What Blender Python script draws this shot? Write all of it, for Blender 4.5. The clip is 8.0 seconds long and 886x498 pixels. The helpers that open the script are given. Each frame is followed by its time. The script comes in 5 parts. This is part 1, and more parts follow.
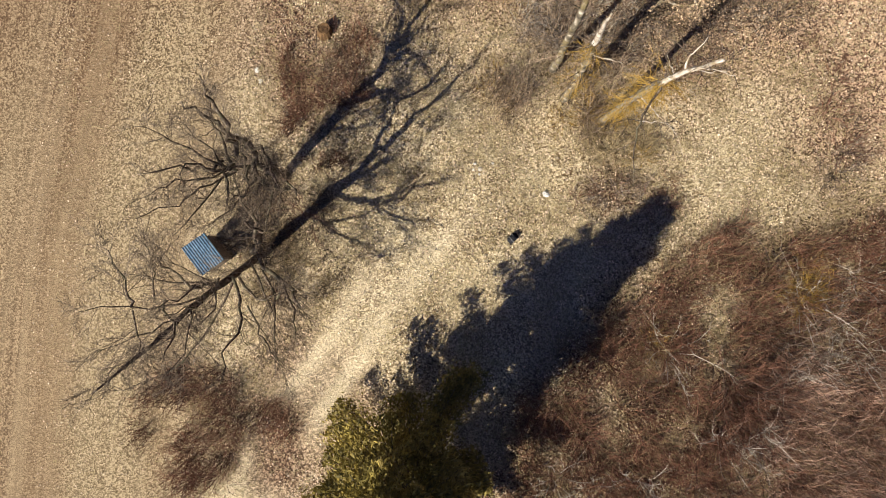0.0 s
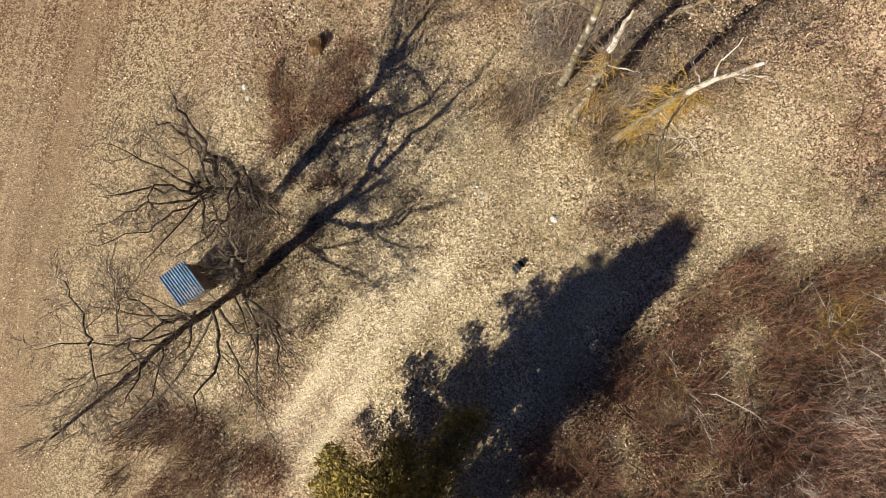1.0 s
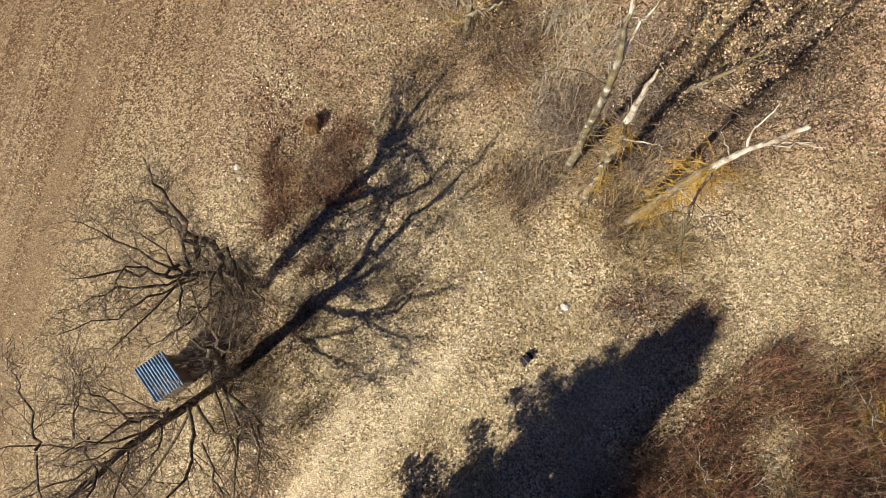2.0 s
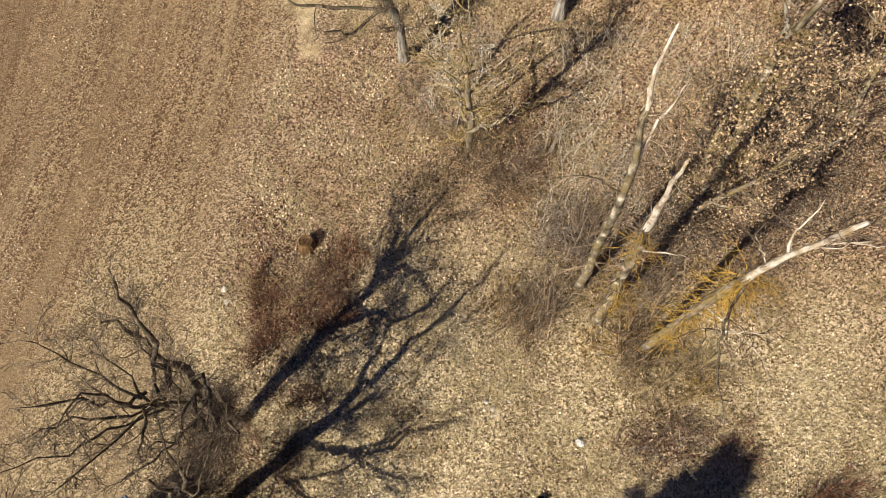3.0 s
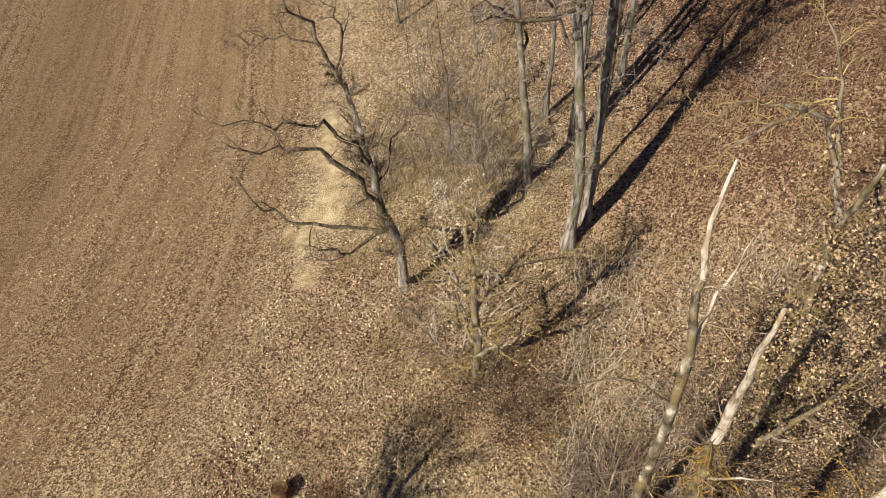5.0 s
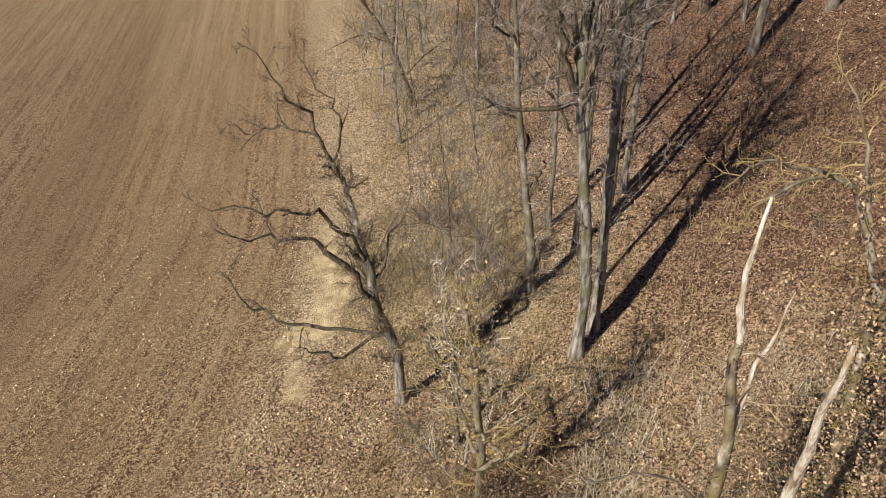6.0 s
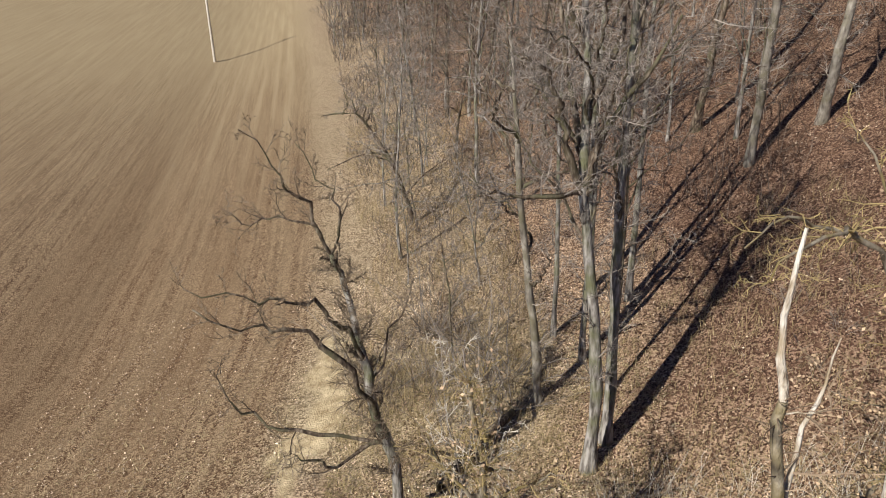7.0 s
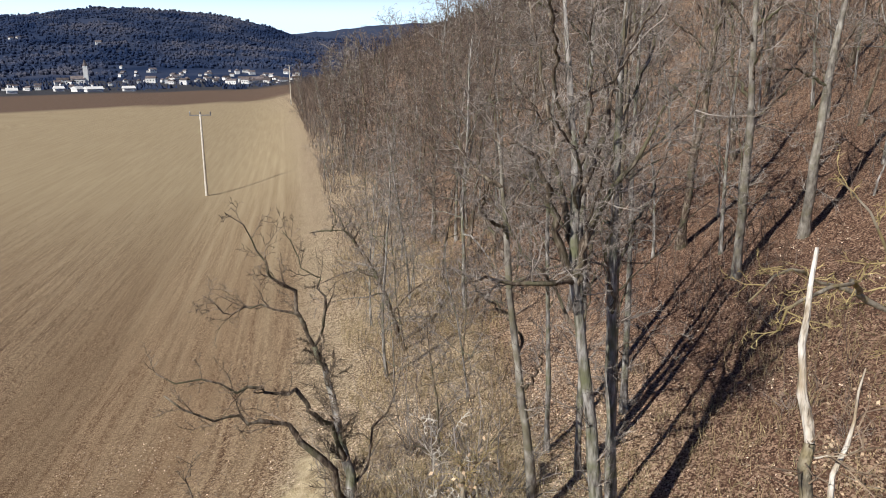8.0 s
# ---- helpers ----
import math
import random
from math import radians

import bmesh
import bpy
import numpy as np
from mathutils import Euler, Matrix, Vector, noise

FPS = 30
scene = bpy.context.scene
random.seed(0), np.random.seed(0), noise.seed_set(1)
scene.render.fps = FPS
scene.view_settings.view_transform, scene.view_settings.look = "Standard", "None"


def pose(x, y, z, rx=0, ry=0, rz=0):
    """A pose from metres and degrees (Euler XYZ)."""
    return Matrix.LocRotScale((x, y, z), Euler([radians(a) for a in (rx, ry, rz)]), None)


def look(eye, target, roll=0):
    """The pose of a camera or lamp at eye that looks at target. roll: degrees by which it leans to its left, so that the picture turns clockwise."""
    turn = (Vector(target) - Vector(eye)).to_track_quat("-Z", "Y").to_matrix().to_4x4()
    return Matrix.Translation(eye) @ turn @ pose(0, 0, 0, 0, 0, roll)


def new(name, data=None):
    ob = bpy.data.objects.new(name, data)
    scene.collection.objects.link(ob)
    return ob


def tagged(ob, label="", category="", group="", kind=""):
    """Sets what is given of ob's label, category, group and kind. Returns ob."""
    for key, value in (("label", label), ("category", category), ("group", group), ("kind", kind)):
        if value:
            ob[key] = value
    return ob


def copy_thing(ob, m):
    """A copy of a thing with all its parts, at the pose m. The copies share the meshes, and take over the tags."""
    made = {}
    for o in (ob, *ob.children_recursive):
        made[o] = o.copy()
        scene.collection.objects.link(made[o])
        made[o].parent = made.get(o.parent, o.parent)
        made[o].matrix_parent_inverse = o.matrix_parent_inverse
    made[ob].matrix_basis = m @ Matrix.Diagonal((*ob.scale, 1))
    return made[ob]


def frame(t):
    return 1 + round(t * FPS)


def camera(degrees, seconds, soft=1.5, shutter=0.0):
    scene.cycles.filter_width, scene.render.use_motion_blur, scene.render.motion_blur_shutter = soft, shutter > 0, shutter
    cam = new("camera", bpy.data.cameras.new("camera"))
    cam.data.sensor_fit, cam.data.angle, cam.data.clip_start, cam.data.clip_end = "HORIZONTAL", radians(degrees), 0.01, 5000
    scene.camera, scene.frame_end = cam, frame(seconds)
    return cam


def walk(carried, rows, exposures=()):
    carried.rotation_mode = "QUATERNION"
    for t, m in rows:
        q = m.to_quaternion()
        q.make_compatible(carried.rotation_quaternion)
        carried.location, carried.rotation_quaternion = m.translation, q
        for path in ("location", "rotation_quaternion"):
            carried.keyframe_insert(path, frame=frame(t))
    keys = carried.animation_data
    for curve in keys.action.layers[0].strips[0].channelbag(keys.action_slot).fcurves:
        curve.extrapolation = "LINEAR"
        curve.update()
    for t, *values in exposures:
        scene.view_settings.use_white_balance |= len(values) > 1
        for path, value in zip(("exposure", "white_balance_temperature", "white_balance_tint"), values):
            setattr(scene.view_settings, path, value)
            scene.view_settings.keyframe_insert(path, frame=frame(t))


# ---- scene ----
cam = camera(63.9, 8.0, soft=1.0)
# seconds, place, turn about x, y, z
ROWS = [
    (0.0, 0.004, 0.088, 29.09, -0.10, 0.0, 0.0),
    (0.5, 0.091, 0.187, 27.975, -0.12, 0.10, 0.05),
    (1.0, 0.131, 0.205, 26.832, 2.02, 0.22, 0.02),
    (1.5, 0.127, 0.239, 25.841, 4.997, 0.276, 0.161),
    (3.0, 0.140, 0.317, 22.961, 20.117, 0.496, 0.176),
    (3.5, 0.116, 0.329, 22.081, 25.526, 0.416, 0.374),
    (4.0, 0.059, 0.385, 21.223, 31.294, 0.371, 0.286),
    (4.5, 0.048, 0.435, 20.421, 36.678, 0.432, 0.368),
    (6.0, 0.086, 0.561, 17.833, 53.518, 0.275, 0.791),
    (6.5, 0.051, 0.649, 17.164, 58.66, 0.394, 0.68),
    (7.0, 0.026, 0.646, 16.448, 64.432, 0.453, 0.673),
    (7.5, -0.020, 0.634, 15.78, 69.801, 0.265, 0.731),
    (7.8, -0.038, 0.640, 15.37, 73.20, 0.18, 0.70),
    (8.0, -0.047, 0.649, 15.093, 75.626, 0.025, -0.354),
]
walk(cam, [(t, pose(x, y, z, a, b, c)) for t, x, y, z, a, b, c in ROWS],
     [(0.0, 0.54, 6600, 10), (1.5, 0.48, 6700, 10), (3.0, 0.36, 7050, 10), (4.5, 0.29, 7150, 10), (6.0, 0.12, 6750, 10), (8.0, 0.14, 6000, 10)])

# ---- light ----
SUN_EL, SHADE_AZ = 37.5, 45.0
w = bpy.data.worlds.new("sky")
scene.world = w
w.use_nodes = True
sky = w.node_tree.nodes.new("ShaderNodeTexSky")
sky.sky_type, sky.sun_disc = "NISHITA", False
sky.sun_elevation, sky.sun_rotation = radians(SUN_EL), radians(270 - SHADE_AZ)
sky.air_density, sky.dust_density, sky.ozone_density = 0.8, 0.1, 3.0
back = w.node_tree.nodes["Background"]
back.inputs["Strength"].default_value = 0.05
# the air brightens towards the horizon all round
rise, low, tint = (w.node_tree.nodes.new(k) for k in ("ShaderNodeTexCoord", "ShaderNodeMapRange", "ShaderNodeMix"))
high = w.node_tree.nodes.new("ShaderNodeSeparateXYZ")
w.node_tree.links.new(rise.outputs["Generated"], high.inputs[0])
w.node_tree.links.new(high.outputs["Z"], low.inputs["Value"])
low.interpolation_type = "SMOOTHSTEP"
low.inputs["From Min"].default_value, low.inputs["From Max"].default_value = 0.06, 0.14
low.inputs["To Min"].default_value, low.inputs["To Max"].default_value = 1.0, 0.0
tint.data_type = "RGBA"
tint.inputs["B"].default_value = (17.5, 21.5, 24.0, 1)
deep = w.node_tree.nodes.new("ShaderNodeMix")
deep.data_type, deep.blend_type = "RGBA", "MULTIPLY"
deep.inputs["Factor"].default_value, deep.inputs["B"].default_value = 1.0, (0.29, 0.42, 0.78, 1)
w.node_tree.links.new(sky.outputs[0], deep.inputs["A"])
w.node_tree.links.new(low.outputs[0], tint.inputs["Factor"])
w.node_tree.links.new(deep.outputs["Result"], tint.inputs["A"])
w.node_tree.links.new(tint.outputs["Result"], back.inputs["Color"])
sun_data = bpy.data.lights.new("sun", "SUN")
sun_data.energy, sun_data.angle, sun_data.color = 5.0, radians(0.55), (1.0, 0.93, 0.82)
sun = new("sun", sun_data)
toward = Vector((math.cos(radians(SHADE_AZ)), math.sin(radians(SHADE_AZ)), -math.tan(radians(SUN_EL)))).normalized()
sun.matrix_world = look(Vector((-40, -40, 60)), Vector((-40, -40, 60)) + toward)

# ---- materials ----


def shade(name, ramp, scale=4.0, stretch=(1, 1, 1), rough=0.85, bump=0.3, fine=40.0, stain=None, stain_scale=0.7,
          island=0.0, metal=0.0, spec=0.2, each=0.0, through_light=0.0):
    """A surface of two noises: a ramp of colours, blotches of a second colour, fine relief. island and each vary its value
    from leaf to leaf and from thing to thing."""
    m = bpy.data.materials.new(name)
    m.use_nodes = True
    n, ln = m.node_tree.nodes, m.node_tree.links.new
    b = n["Principled BSDF"]
    b.inputs["Roughness"].default_value, b.inputs["Metallic"].default_value = rough, metal
    b.inputs["Specular IOR Level"].default_value = spec
    co, mp = n.new("ShaderNodeTexCoord"), n.new("ShaderNodeMapping")
    ln(co.outputs["Object"], mp.inputs["Vector"])
    mp.inputs["Scale"].default_value = stretch
    t = n.new("ShaderNodeTexNoise")
    t.inputs["Scale"].default_value, t.inputs["Detail"].default_value = scale, 5
    ln(mp.outputs[0], t.inputs["Vector"])
    r = n.new("ShaderNodeValToRGB")
    els = r.color_ramp.elements
    while len(els) < len(ramp):
        els.new(0.5)
    for e, (p, c) in zip(els, ramp):
        e.position, e.color = p, (*c, 1)
    ln(t.outputs["Fac"], r.inputs["Fac"])
    colour = r.outputs["Color"]
    if stain:
        t2, r2, mx = n.new("ShaderNodeTexNoise"), n.new("ShaderNodeMapRange"), n.new("ShaderNodeMix")
        t2.inputs["Scale"].default_value, t2.inputs["Detail"].default_value = stain_scale, 3
        ln(co.outputs["Object"], t2.inputs["Vector"])
        r2.inputs["From Min"].default_value, r2.inputs["From Max"].default_value = 0.47, 0.66
        ln(t2.outputs["Fac"], r2.inputs["Value"])
        mx.data_type = "RGBA"
        ln(r2.outputs[0], mx.inputs["Factor"])
        ln(colour, mx.inputs["A"])
        mx.inputs["B"].default_value = (*stain, 1)
        colour = mx.outputs["Result"]
    if island or each:
        hs, rg = n.new("ShaderNodeHueSaturation"), n.new("ShaderNodeMapRange")
        src = n.new("ShaderNodeNewGeometry").outputs["Random Per Island"] if island else n.new("ShaderNodeObjectInfo").outputs["Random"]
        k = island or each
        rg.inputs["To Min"].default_value, rg.inputs["To Max"].default_value = 1 - k, 1 + k
        ln(src, rg.inputs["Value"])
        ln(rg.outputs[0], hs.inputs["Value"])
        ln(colour, hs.inputs["Color"])
        colour = hs.outputs["Color"]
    ln(colour, b.inputs["Base Color"])
    if bump:
        t3, bp = n.new("ShaderNodeTexNoise"), n.new("ShaderNodeBump")
        t3.inputs["Scale"].default_value, t3.inputs["Detail"].default_value = fine, 4
        ln(mp.outputs[0], t3.inputs["Vector"])
        bp.inputs["Strength"].default_value, bp.inputs["Distance"].default_value = bump, 0.05
        ln(t3.outputs["Fac"], bp.inputs["Height"])
        ln(bp.outputs[0], b.inputs["Normal"])
    if through_light:
        b.inputs["Transmission Weight"].default_value = 0.0
        tr, ms = n.new("ShaderNodeBsdfTranslucent"), n.new("ShaderNodeMixShader")
        ms.inputs[0].default_value = through_light
        ln(colour, tr.inputs["Color"])
        ln(b.outputs[0], ms.inputs[1])
        ln(tr.outputs[0], ms.inputs[2])
        ln(ms.outputs[0], n["Material Output"].inputs["Surface"])
    return m


BARK = shade("grey_bark", [(0.34, (0.05, 0.043, 0.038)), (0.47, (0.2, 0.18, 0.158)), (0.62, (0.43, 0.4, 0.36))], 9, (1, 1, 0.18), 0.92, 0.7, 30,
             (0.16, 0.16, 0.09), 1.1, each=0.18)
BARK_DARK = shade("dark_bark", [(0.32, (0.04, 0.029, 0.021)), (0.5, (0.135, 0.1, 0.072)), (0.66, (0.32, 0.265, 0.2))], 10, (1, 1, 0.25), 0.92, 0.7, 30,
                  (0.13, 0.12, 0.07), 1.3)
BARK_PALE = shade("pale_bark", [(0.3, (0.11, 0.095, 0.078)), (0.5, (0.28, 0.25, 0.205)), (0.7, (0.45, 0.415, 0.35))], 6, (1, 1, 0.3), 0.85, 0.5, 30,
                  (0.2, 0.18, 0.12), 1.5, each=0.12)
DEAD_WOOD = shade("bleached_dead_wood", [(0.34, (0.26, 0.2, 0.14)), (0.46, (0.62, 0.54, 0.43)), (0.6, (0.8, 0.74, 0.64))], 9, (1, 1, 0.22), 0.8, 0.8, 40,
                  (0.42, 0.32, 0.2), 2.4)
LICHEN_BARK = shade("lichened_bark", [(0.3, (0.08, 0.062, 0.045)), (0.5, (0.25, 0.21, 0.155)), (0.7, (0.44, 0.385, 0.29))], 6, (1, 1, 0.4), 0.9, 0.8, 30,
                    (0.26, 0.2, 0.08), 2.2)
TWIG = shade("brown_twigs", [(0.3, (0.08, 0.06, 0.047)), (0.7, (0.225, 0.172, 0.135))], 1.5, bump=0, island=0.6)
TWIG_MIX = shade("brown_and_grey_twigs", [(0.3, (0.13, 0.09, 0.06)), (0.7, (0.42, 0.315, 0.215))], 0.8, bump=0, island=0.5)
TWIG_DARK = shade("dark_twigs", [(0.3, (0.05, 0.037, 0.028)), (0.7, (0.16, 0.12, 0.088))], 1.5, bump=0)
TWIG_OAK = shade("brown_oak_twigs", [(0.3, (0.07, 0.05, 0.035)), (0.7, (0.3, 0.235, 0.165))], 1.5, bump=0, island=0.45)
TWIG_GREY = shade("grey_twigs", [(0.3, (0.125, 0.106, 0.09)), (0.7, (0.36, 0.314, 0.268))], 1.5, bump=0, island=0.6)
TWIG_PALE = shade("pale_twigs", [(0.3, (0.42, 0.37, 0.29)), (0.7, (0.75, 0.7, 0.6))], 1.5, bump=0)
TWIG_RED = shade("reddish_twigs", [(0.3, (0.095, 0.045, 0.03)), (0.7, (0.3, 0.152, 0.095))], 0.8, bump=0, island=0.4)
TWIG_PINK = shade("pinkish_brown_twigs", [(0.3, (0.27, 0.165, 0.115)), (0.7, (0.62, 0.42, 0.31))], 0.8, bump=0, island=0.4)
TWIG_STRAW = shade("straw_twigs", [(0.3, (0.22, 0.16, 0.08)), (0.7, (0.42, 0.33, 0.18))], 0.8, bump=0, island=0.4)
TWIG_ORANGE = shade("orange_twigs", [(0.3, (0.26, 0.155, 0.03)), (0.7, (0.52, 0.335, 0.08))], 0.8, bump=0, island=0.35)
TWIG_LICHEN = shade("lichened_twigs", [(0.3, (0.2, 0.145, 0.06)), (0.7, (0.46, 0.36, 0.17))], 0.9, bump=0, island=0.35)
LEAF_BROWN = shade("withered_leaves", [(0.3, (0.2, 0.13, 0.075)), (0.7, (0.55, 0.41, 0.265))], 0.9, bump=0, island=0.75, rough=0.6, spec=0.3)
LITTER = shade("leaf_litter", [(0.35, (0.36, 0.25, 0.165)), (0.65, (0.78, 0.64, 0.47))], 0.5, bump=0, island=0.6, rough=0.55, spec=0.4)
STRAW = shade("dry_grass", [(0.3, (0.32, 0.25, 0.12)), (0.7, (0.55, 0.46, 0.27))], 0.5, bump=0, island=0.35, rough=0.7)
NEEDLES = shade("yellowish_green_needles", [(0.3, (0.12, 0.1, 0.026)), (0.55, (0.29, 0.228, 0.055)), (0.75, (0.46, 0.355, 0.1))], 0.9, bump=0, island=0.45, rough=0.6, spec=0.3, through_light=0.25)
PEELING = shade("peeling_pale_bark", [(0.36, (0.07, 0.056, 0.04)), (0.5, (0.2, 0.17, 0.12)), (0.6, (0.38, 0.33, 0.25)), (0.7, (0.7, 0.64, 0.53))], 5, (1, 1, 0.5), 0.85, 0.7, 30,
                (0.24, 0.19, 0.09), 1.8)

# ---- ground ----
EDGE_Y = (-400, -40, 0, 10, 18, 30, 43, 84, 143, 278, 800, 4000)
EDGE_X = (-40, -13, -9.5, -7.2, -5.8, -5.4, -7.4, -15.2, -27, -56, -170, -900)


def lay(x, y):
    """The ground's height: a field lower down, a bank along its edge, a glade, and a wooded hillside."""
    x, y = np.asarray(x, float), np.asarray(y, float)
    xe = np.interp(y, EDGE_Y, EDGE_X)
    z = np.interp(x - xe, (-14, -9, -4, 0, 5, 9, 14), (-4.6, -3.7, -2.5, -1.7, -0.8, -0.2, 0.1))
    d1 = np.clip(np.where(y > 18.5, x - xe - 10.3, x - 4.5 + 0.1 * (y - 18.5)), -80, 120)
    d2 = np.clip(0.72 * (x - 4.5) + 0.69 * (y - 18.5), -80, 120)
    d = -2 * np.logaddexp(-d1 / 2, -d2 / 2)
    h = np.logaddexp(0, d / 2)
    h = np.where(h < 30, h, 30 + (h - 30) * 0.6)
    h = h * np.clip((620 - y) / 250, 0, 1)
    return z + h + 0.05 * np.clip(x - 8, 0, 30)


def gz(x, y):
    return float(lay(x, y))


def spaced(near, far, step, grow):
    """Even lines within near, and wider and wider ones out to far."""
    a = list(np.arange(near[0], near[1] + step / 2, step))
    v, s = near[1], step
    while v < far[1]:
        s *= grow
        v += s
        a.append(v)
    v, s = near[0], step
    while v > far[0]:
        s *= grow
        v -= s
        a.insert(0, v)
    return np.array(a)


def mesh_of(name, verts, faces, mat, smooth=False):
    me = bpy.data.meshes.new(name)
    me.from_pydata(verts if isinstance(verts, list) else verts.tolist(), [], faces if isinstance(faces, list) else faces.tolist())
    if smooth:
        me.polygons.foreach_set("use_smooth", [True] * len(me.polygons))
    me.materials.append(mat)
    return me


def part(name, data, material, parent=None, label="", smooth=False):
    """One mesh object from (verts, faces), under a thing or a part."""
    ob = new(name, mesh_of(name, data[0], data[1], material, smooth))
    ob.parent = parent
    return tagged(ob, label)


def soft(a, lo, hi):
    t = np.clip((a - lo) / (hi - lo), 0, 1)
    return t * t * (3 - 2 * t)


def lumps(x, y, scale, seed=0.0):
    return np.array([noise.noise((a * scale, b * scale, seed)) for a, b in zip(x, y)])


gx = spaced((-20, 24), (-3800, 3800), 0.3, 1.14)
gy = spaced((-13, 36), (-600, 4600), 0.3, 1.12)
X, Y = (v.ravel() for v in np.meshgrid(gx, gy))
Z = lay(X, Y)
NEARBY = (X > -24) & (X < 40) & (Y > -16) & (Y < 70)
wob = np.zeros_like(X)
wob[NEARBY] = 0.16 * lumps(X[NEARBY], Y[NEARBY], 0.35) + 0.07 * lumps(X[NEARBY], Y[NEARBY], 1.3, 5)
fieldness = soft(np.interp(Y, EDGE_Y, EDGE_X) - X, -0.5, 2.5)
Z = Z + wob * (1 - 0.7 * fieldness)
nx, ny = len(gx), len(gy)
I = np.arange((ny - 1) * nx).reshape(ny - 1, nx)[:, :-1].ravel()
gfaces = np.stack([I, I + 1, I + nx + 1, I + nx], 1)


def ground_material():
    m = bpy.data.materials.new("field_and_woodland_floor")
    m.use_nodes = True
    n, ln = m.node_tree.nodes, m.node_tree.links.new
    b = n["Principled BSDF"]
    b.inputs["Roughness"].default_value, b.inputs["Specular IOR Level"].default_value = 0.95, 0.1
    co = n.new("ShaderNodeTexCoord").outputs["Object"]

    def tex(scale, detail=5, vec=None, rough=0.6):
        t = n.new("ShaderNodeTexNoise")
        t.inputs["Scale"].default_value, t.inputs["Detail"].default_value, t.inputs["Roughness"].default_value = scale, detail, rough
        ln(vec or co, t.inputs["Vector"])
        return t.outputs["Fac"]

    def ramp(v, *stops):
        r = n.new("ShaderNodeValToRGB")
        while len(r.color_ramp.elements) < len(stops):
            r.color_ramp.elements.new(0.5)
        for e, (p, c) in zip(r.color_ramp.elements, stops):
            e.position, e.color = p, (*c, 1)
        ln(v, r.inputs["Fac"])
        return r.outputs["Color"]

    def mix(f, a, c, mode="MIX"):
        x = n.new("ShaderNodeMix")
        x.data_type, x.blend_type = "RGBA", mode
        for key, v in (("Factor", f), ("A", a), ("B", c)):
            if isinstance(v, (int, float)):
                x.inputs[key].default_value = v
            elif isinstance(v, tuple):
                x.inputs[key].default_value = (*v, 1)
            else:
                ln(v, x.inputs[key])
        return x.outputs["Result"]

    def mask(name):
        a = n.new("ShaderNodeAttribute")
        a.attribute_name = name
        return a.outputs["Fac"]

    def cells(scale):
        v = n.new("ShaderNodeTexVoronoi")
        v.inputs["Scale"].default_value, v.inputs["Randomness"].default_value = scale, 1.0
        w = n.new("ShaderNodeVectorMath")
        w.operation = "ADD"
        d = n.new("ShaderNodeTexNoise")
        d.inputs["Scale"].default_value = scale * 0.8
        ln(co, d.inputs["Vector"])
        sc = n.new("ShaderNodeVectorMath")
        sc.operation = "SCALE"
        sc.inputs["Scale"].default_value = 0.9 / scale
        ln(d.outputs["Color"], sc.inputs[0])
        ln(co, w.inputs[0])
        ln(sc.outputs[0], w.inputs[1])
        ln(w.outputs[0], v.inputs["Vector"])
        s = n.new("ShaderNodeSeparateColor")
        ln(v.outputs["Color"], s.inputs[0])
        return s.outputs[0], v.outputs["Distance"]

    def blend(a, c, f):
        x = n.new("ShaderNodeMix")
        x.inputs["Factor"].default_value = f
        ln(a, x.inputs["A"])
        ln(c, x.inputs["B"])
        return x.outputs["Result"]

    # rows of the field run along its edge
    off, vec = n.new("ShaderNodeAttribute"), n.new("ShaderNodeCombineXYZ")
    off.attribute_name = "off"
    sep = n.new("ShaderNodeSeparateXYZ")
    ln(co, sep.inputs[0])
    slow = n.new("ShaderNodeMath")
    slow.operation = "MULTIPLY"
    slow.inputs[1].default_value = 0.035
    ln(sep.outputs["Y"], slow.inputs[0])
    wide = n.new("ShaderNodeMath")
    wide.operation = "MULTIPLY"
    wide.inputs[1].default_value = 200
    ln(off.outputs["Fac"], wide.inputs[0])
    ln(wide.outputs[0], vec.inputs["X"])
    ln(slow.outputs[0], vec.inputs["Y"])
    rows = tex(1.3, 3, vec.outputs[0], 0.55)
    drills = tex(3.4, 2, vec.outputs[0], 0.6)
    broad = tex(0.16, 2, vec.outputs[0], 0.5)
    leaf, gap = cells(17.0)
    leaf2, gap2 = cells(3.6)
    fine, clod, patch = tex(27, 5, rough=0.78), tex(2.2, 4), tex(0.28, 3)
    fm = n.new("ShaderNodeMapping")
    fm.inputs["Rotation"].default_value, fm.inputs["Scale"].default_value = (0, 0, radians(40)), (26, 5, 5)
    ln(co, fm.inputs["Vector"])
    fibre = tex(1.0, 4, fm.outputs[0], 0.65)
    grain = blend(blend(blend(leaf, fine, 0.5), leaf2, 0.07), fibre, 0.27)
    field = ramp(blend(blend(fine, leaf, 0.45), drills, 0.3), (0.385, (0.078, 0.043, 0.025)), (0.5, (0.205, 0.132, 0.076)), (0.615, (0.45, 0.33, 0.2)))
    field = mix(ramp(rows, (0.44, (0, 0, 0)), (0.6, (0.42, 0.42, 0.42))), field, (0.34, 0.25, 0.15))
    field = mix(ramp(broad, (0.44, (0, 0, 0)), (0.6, (0.4, 0.4, 0.4))), field, (0.21, 0.135, 0.075))
    # paler, greyish stubble in broad strips near the glade
    strip = n.new("ShaderNodeMapRange")
    strip.inputs["From Min"].default_value, strip.inputs["From Max"].default_value = 100, 120
    ln(wide.outputs[0], strip.inputs["Value"])
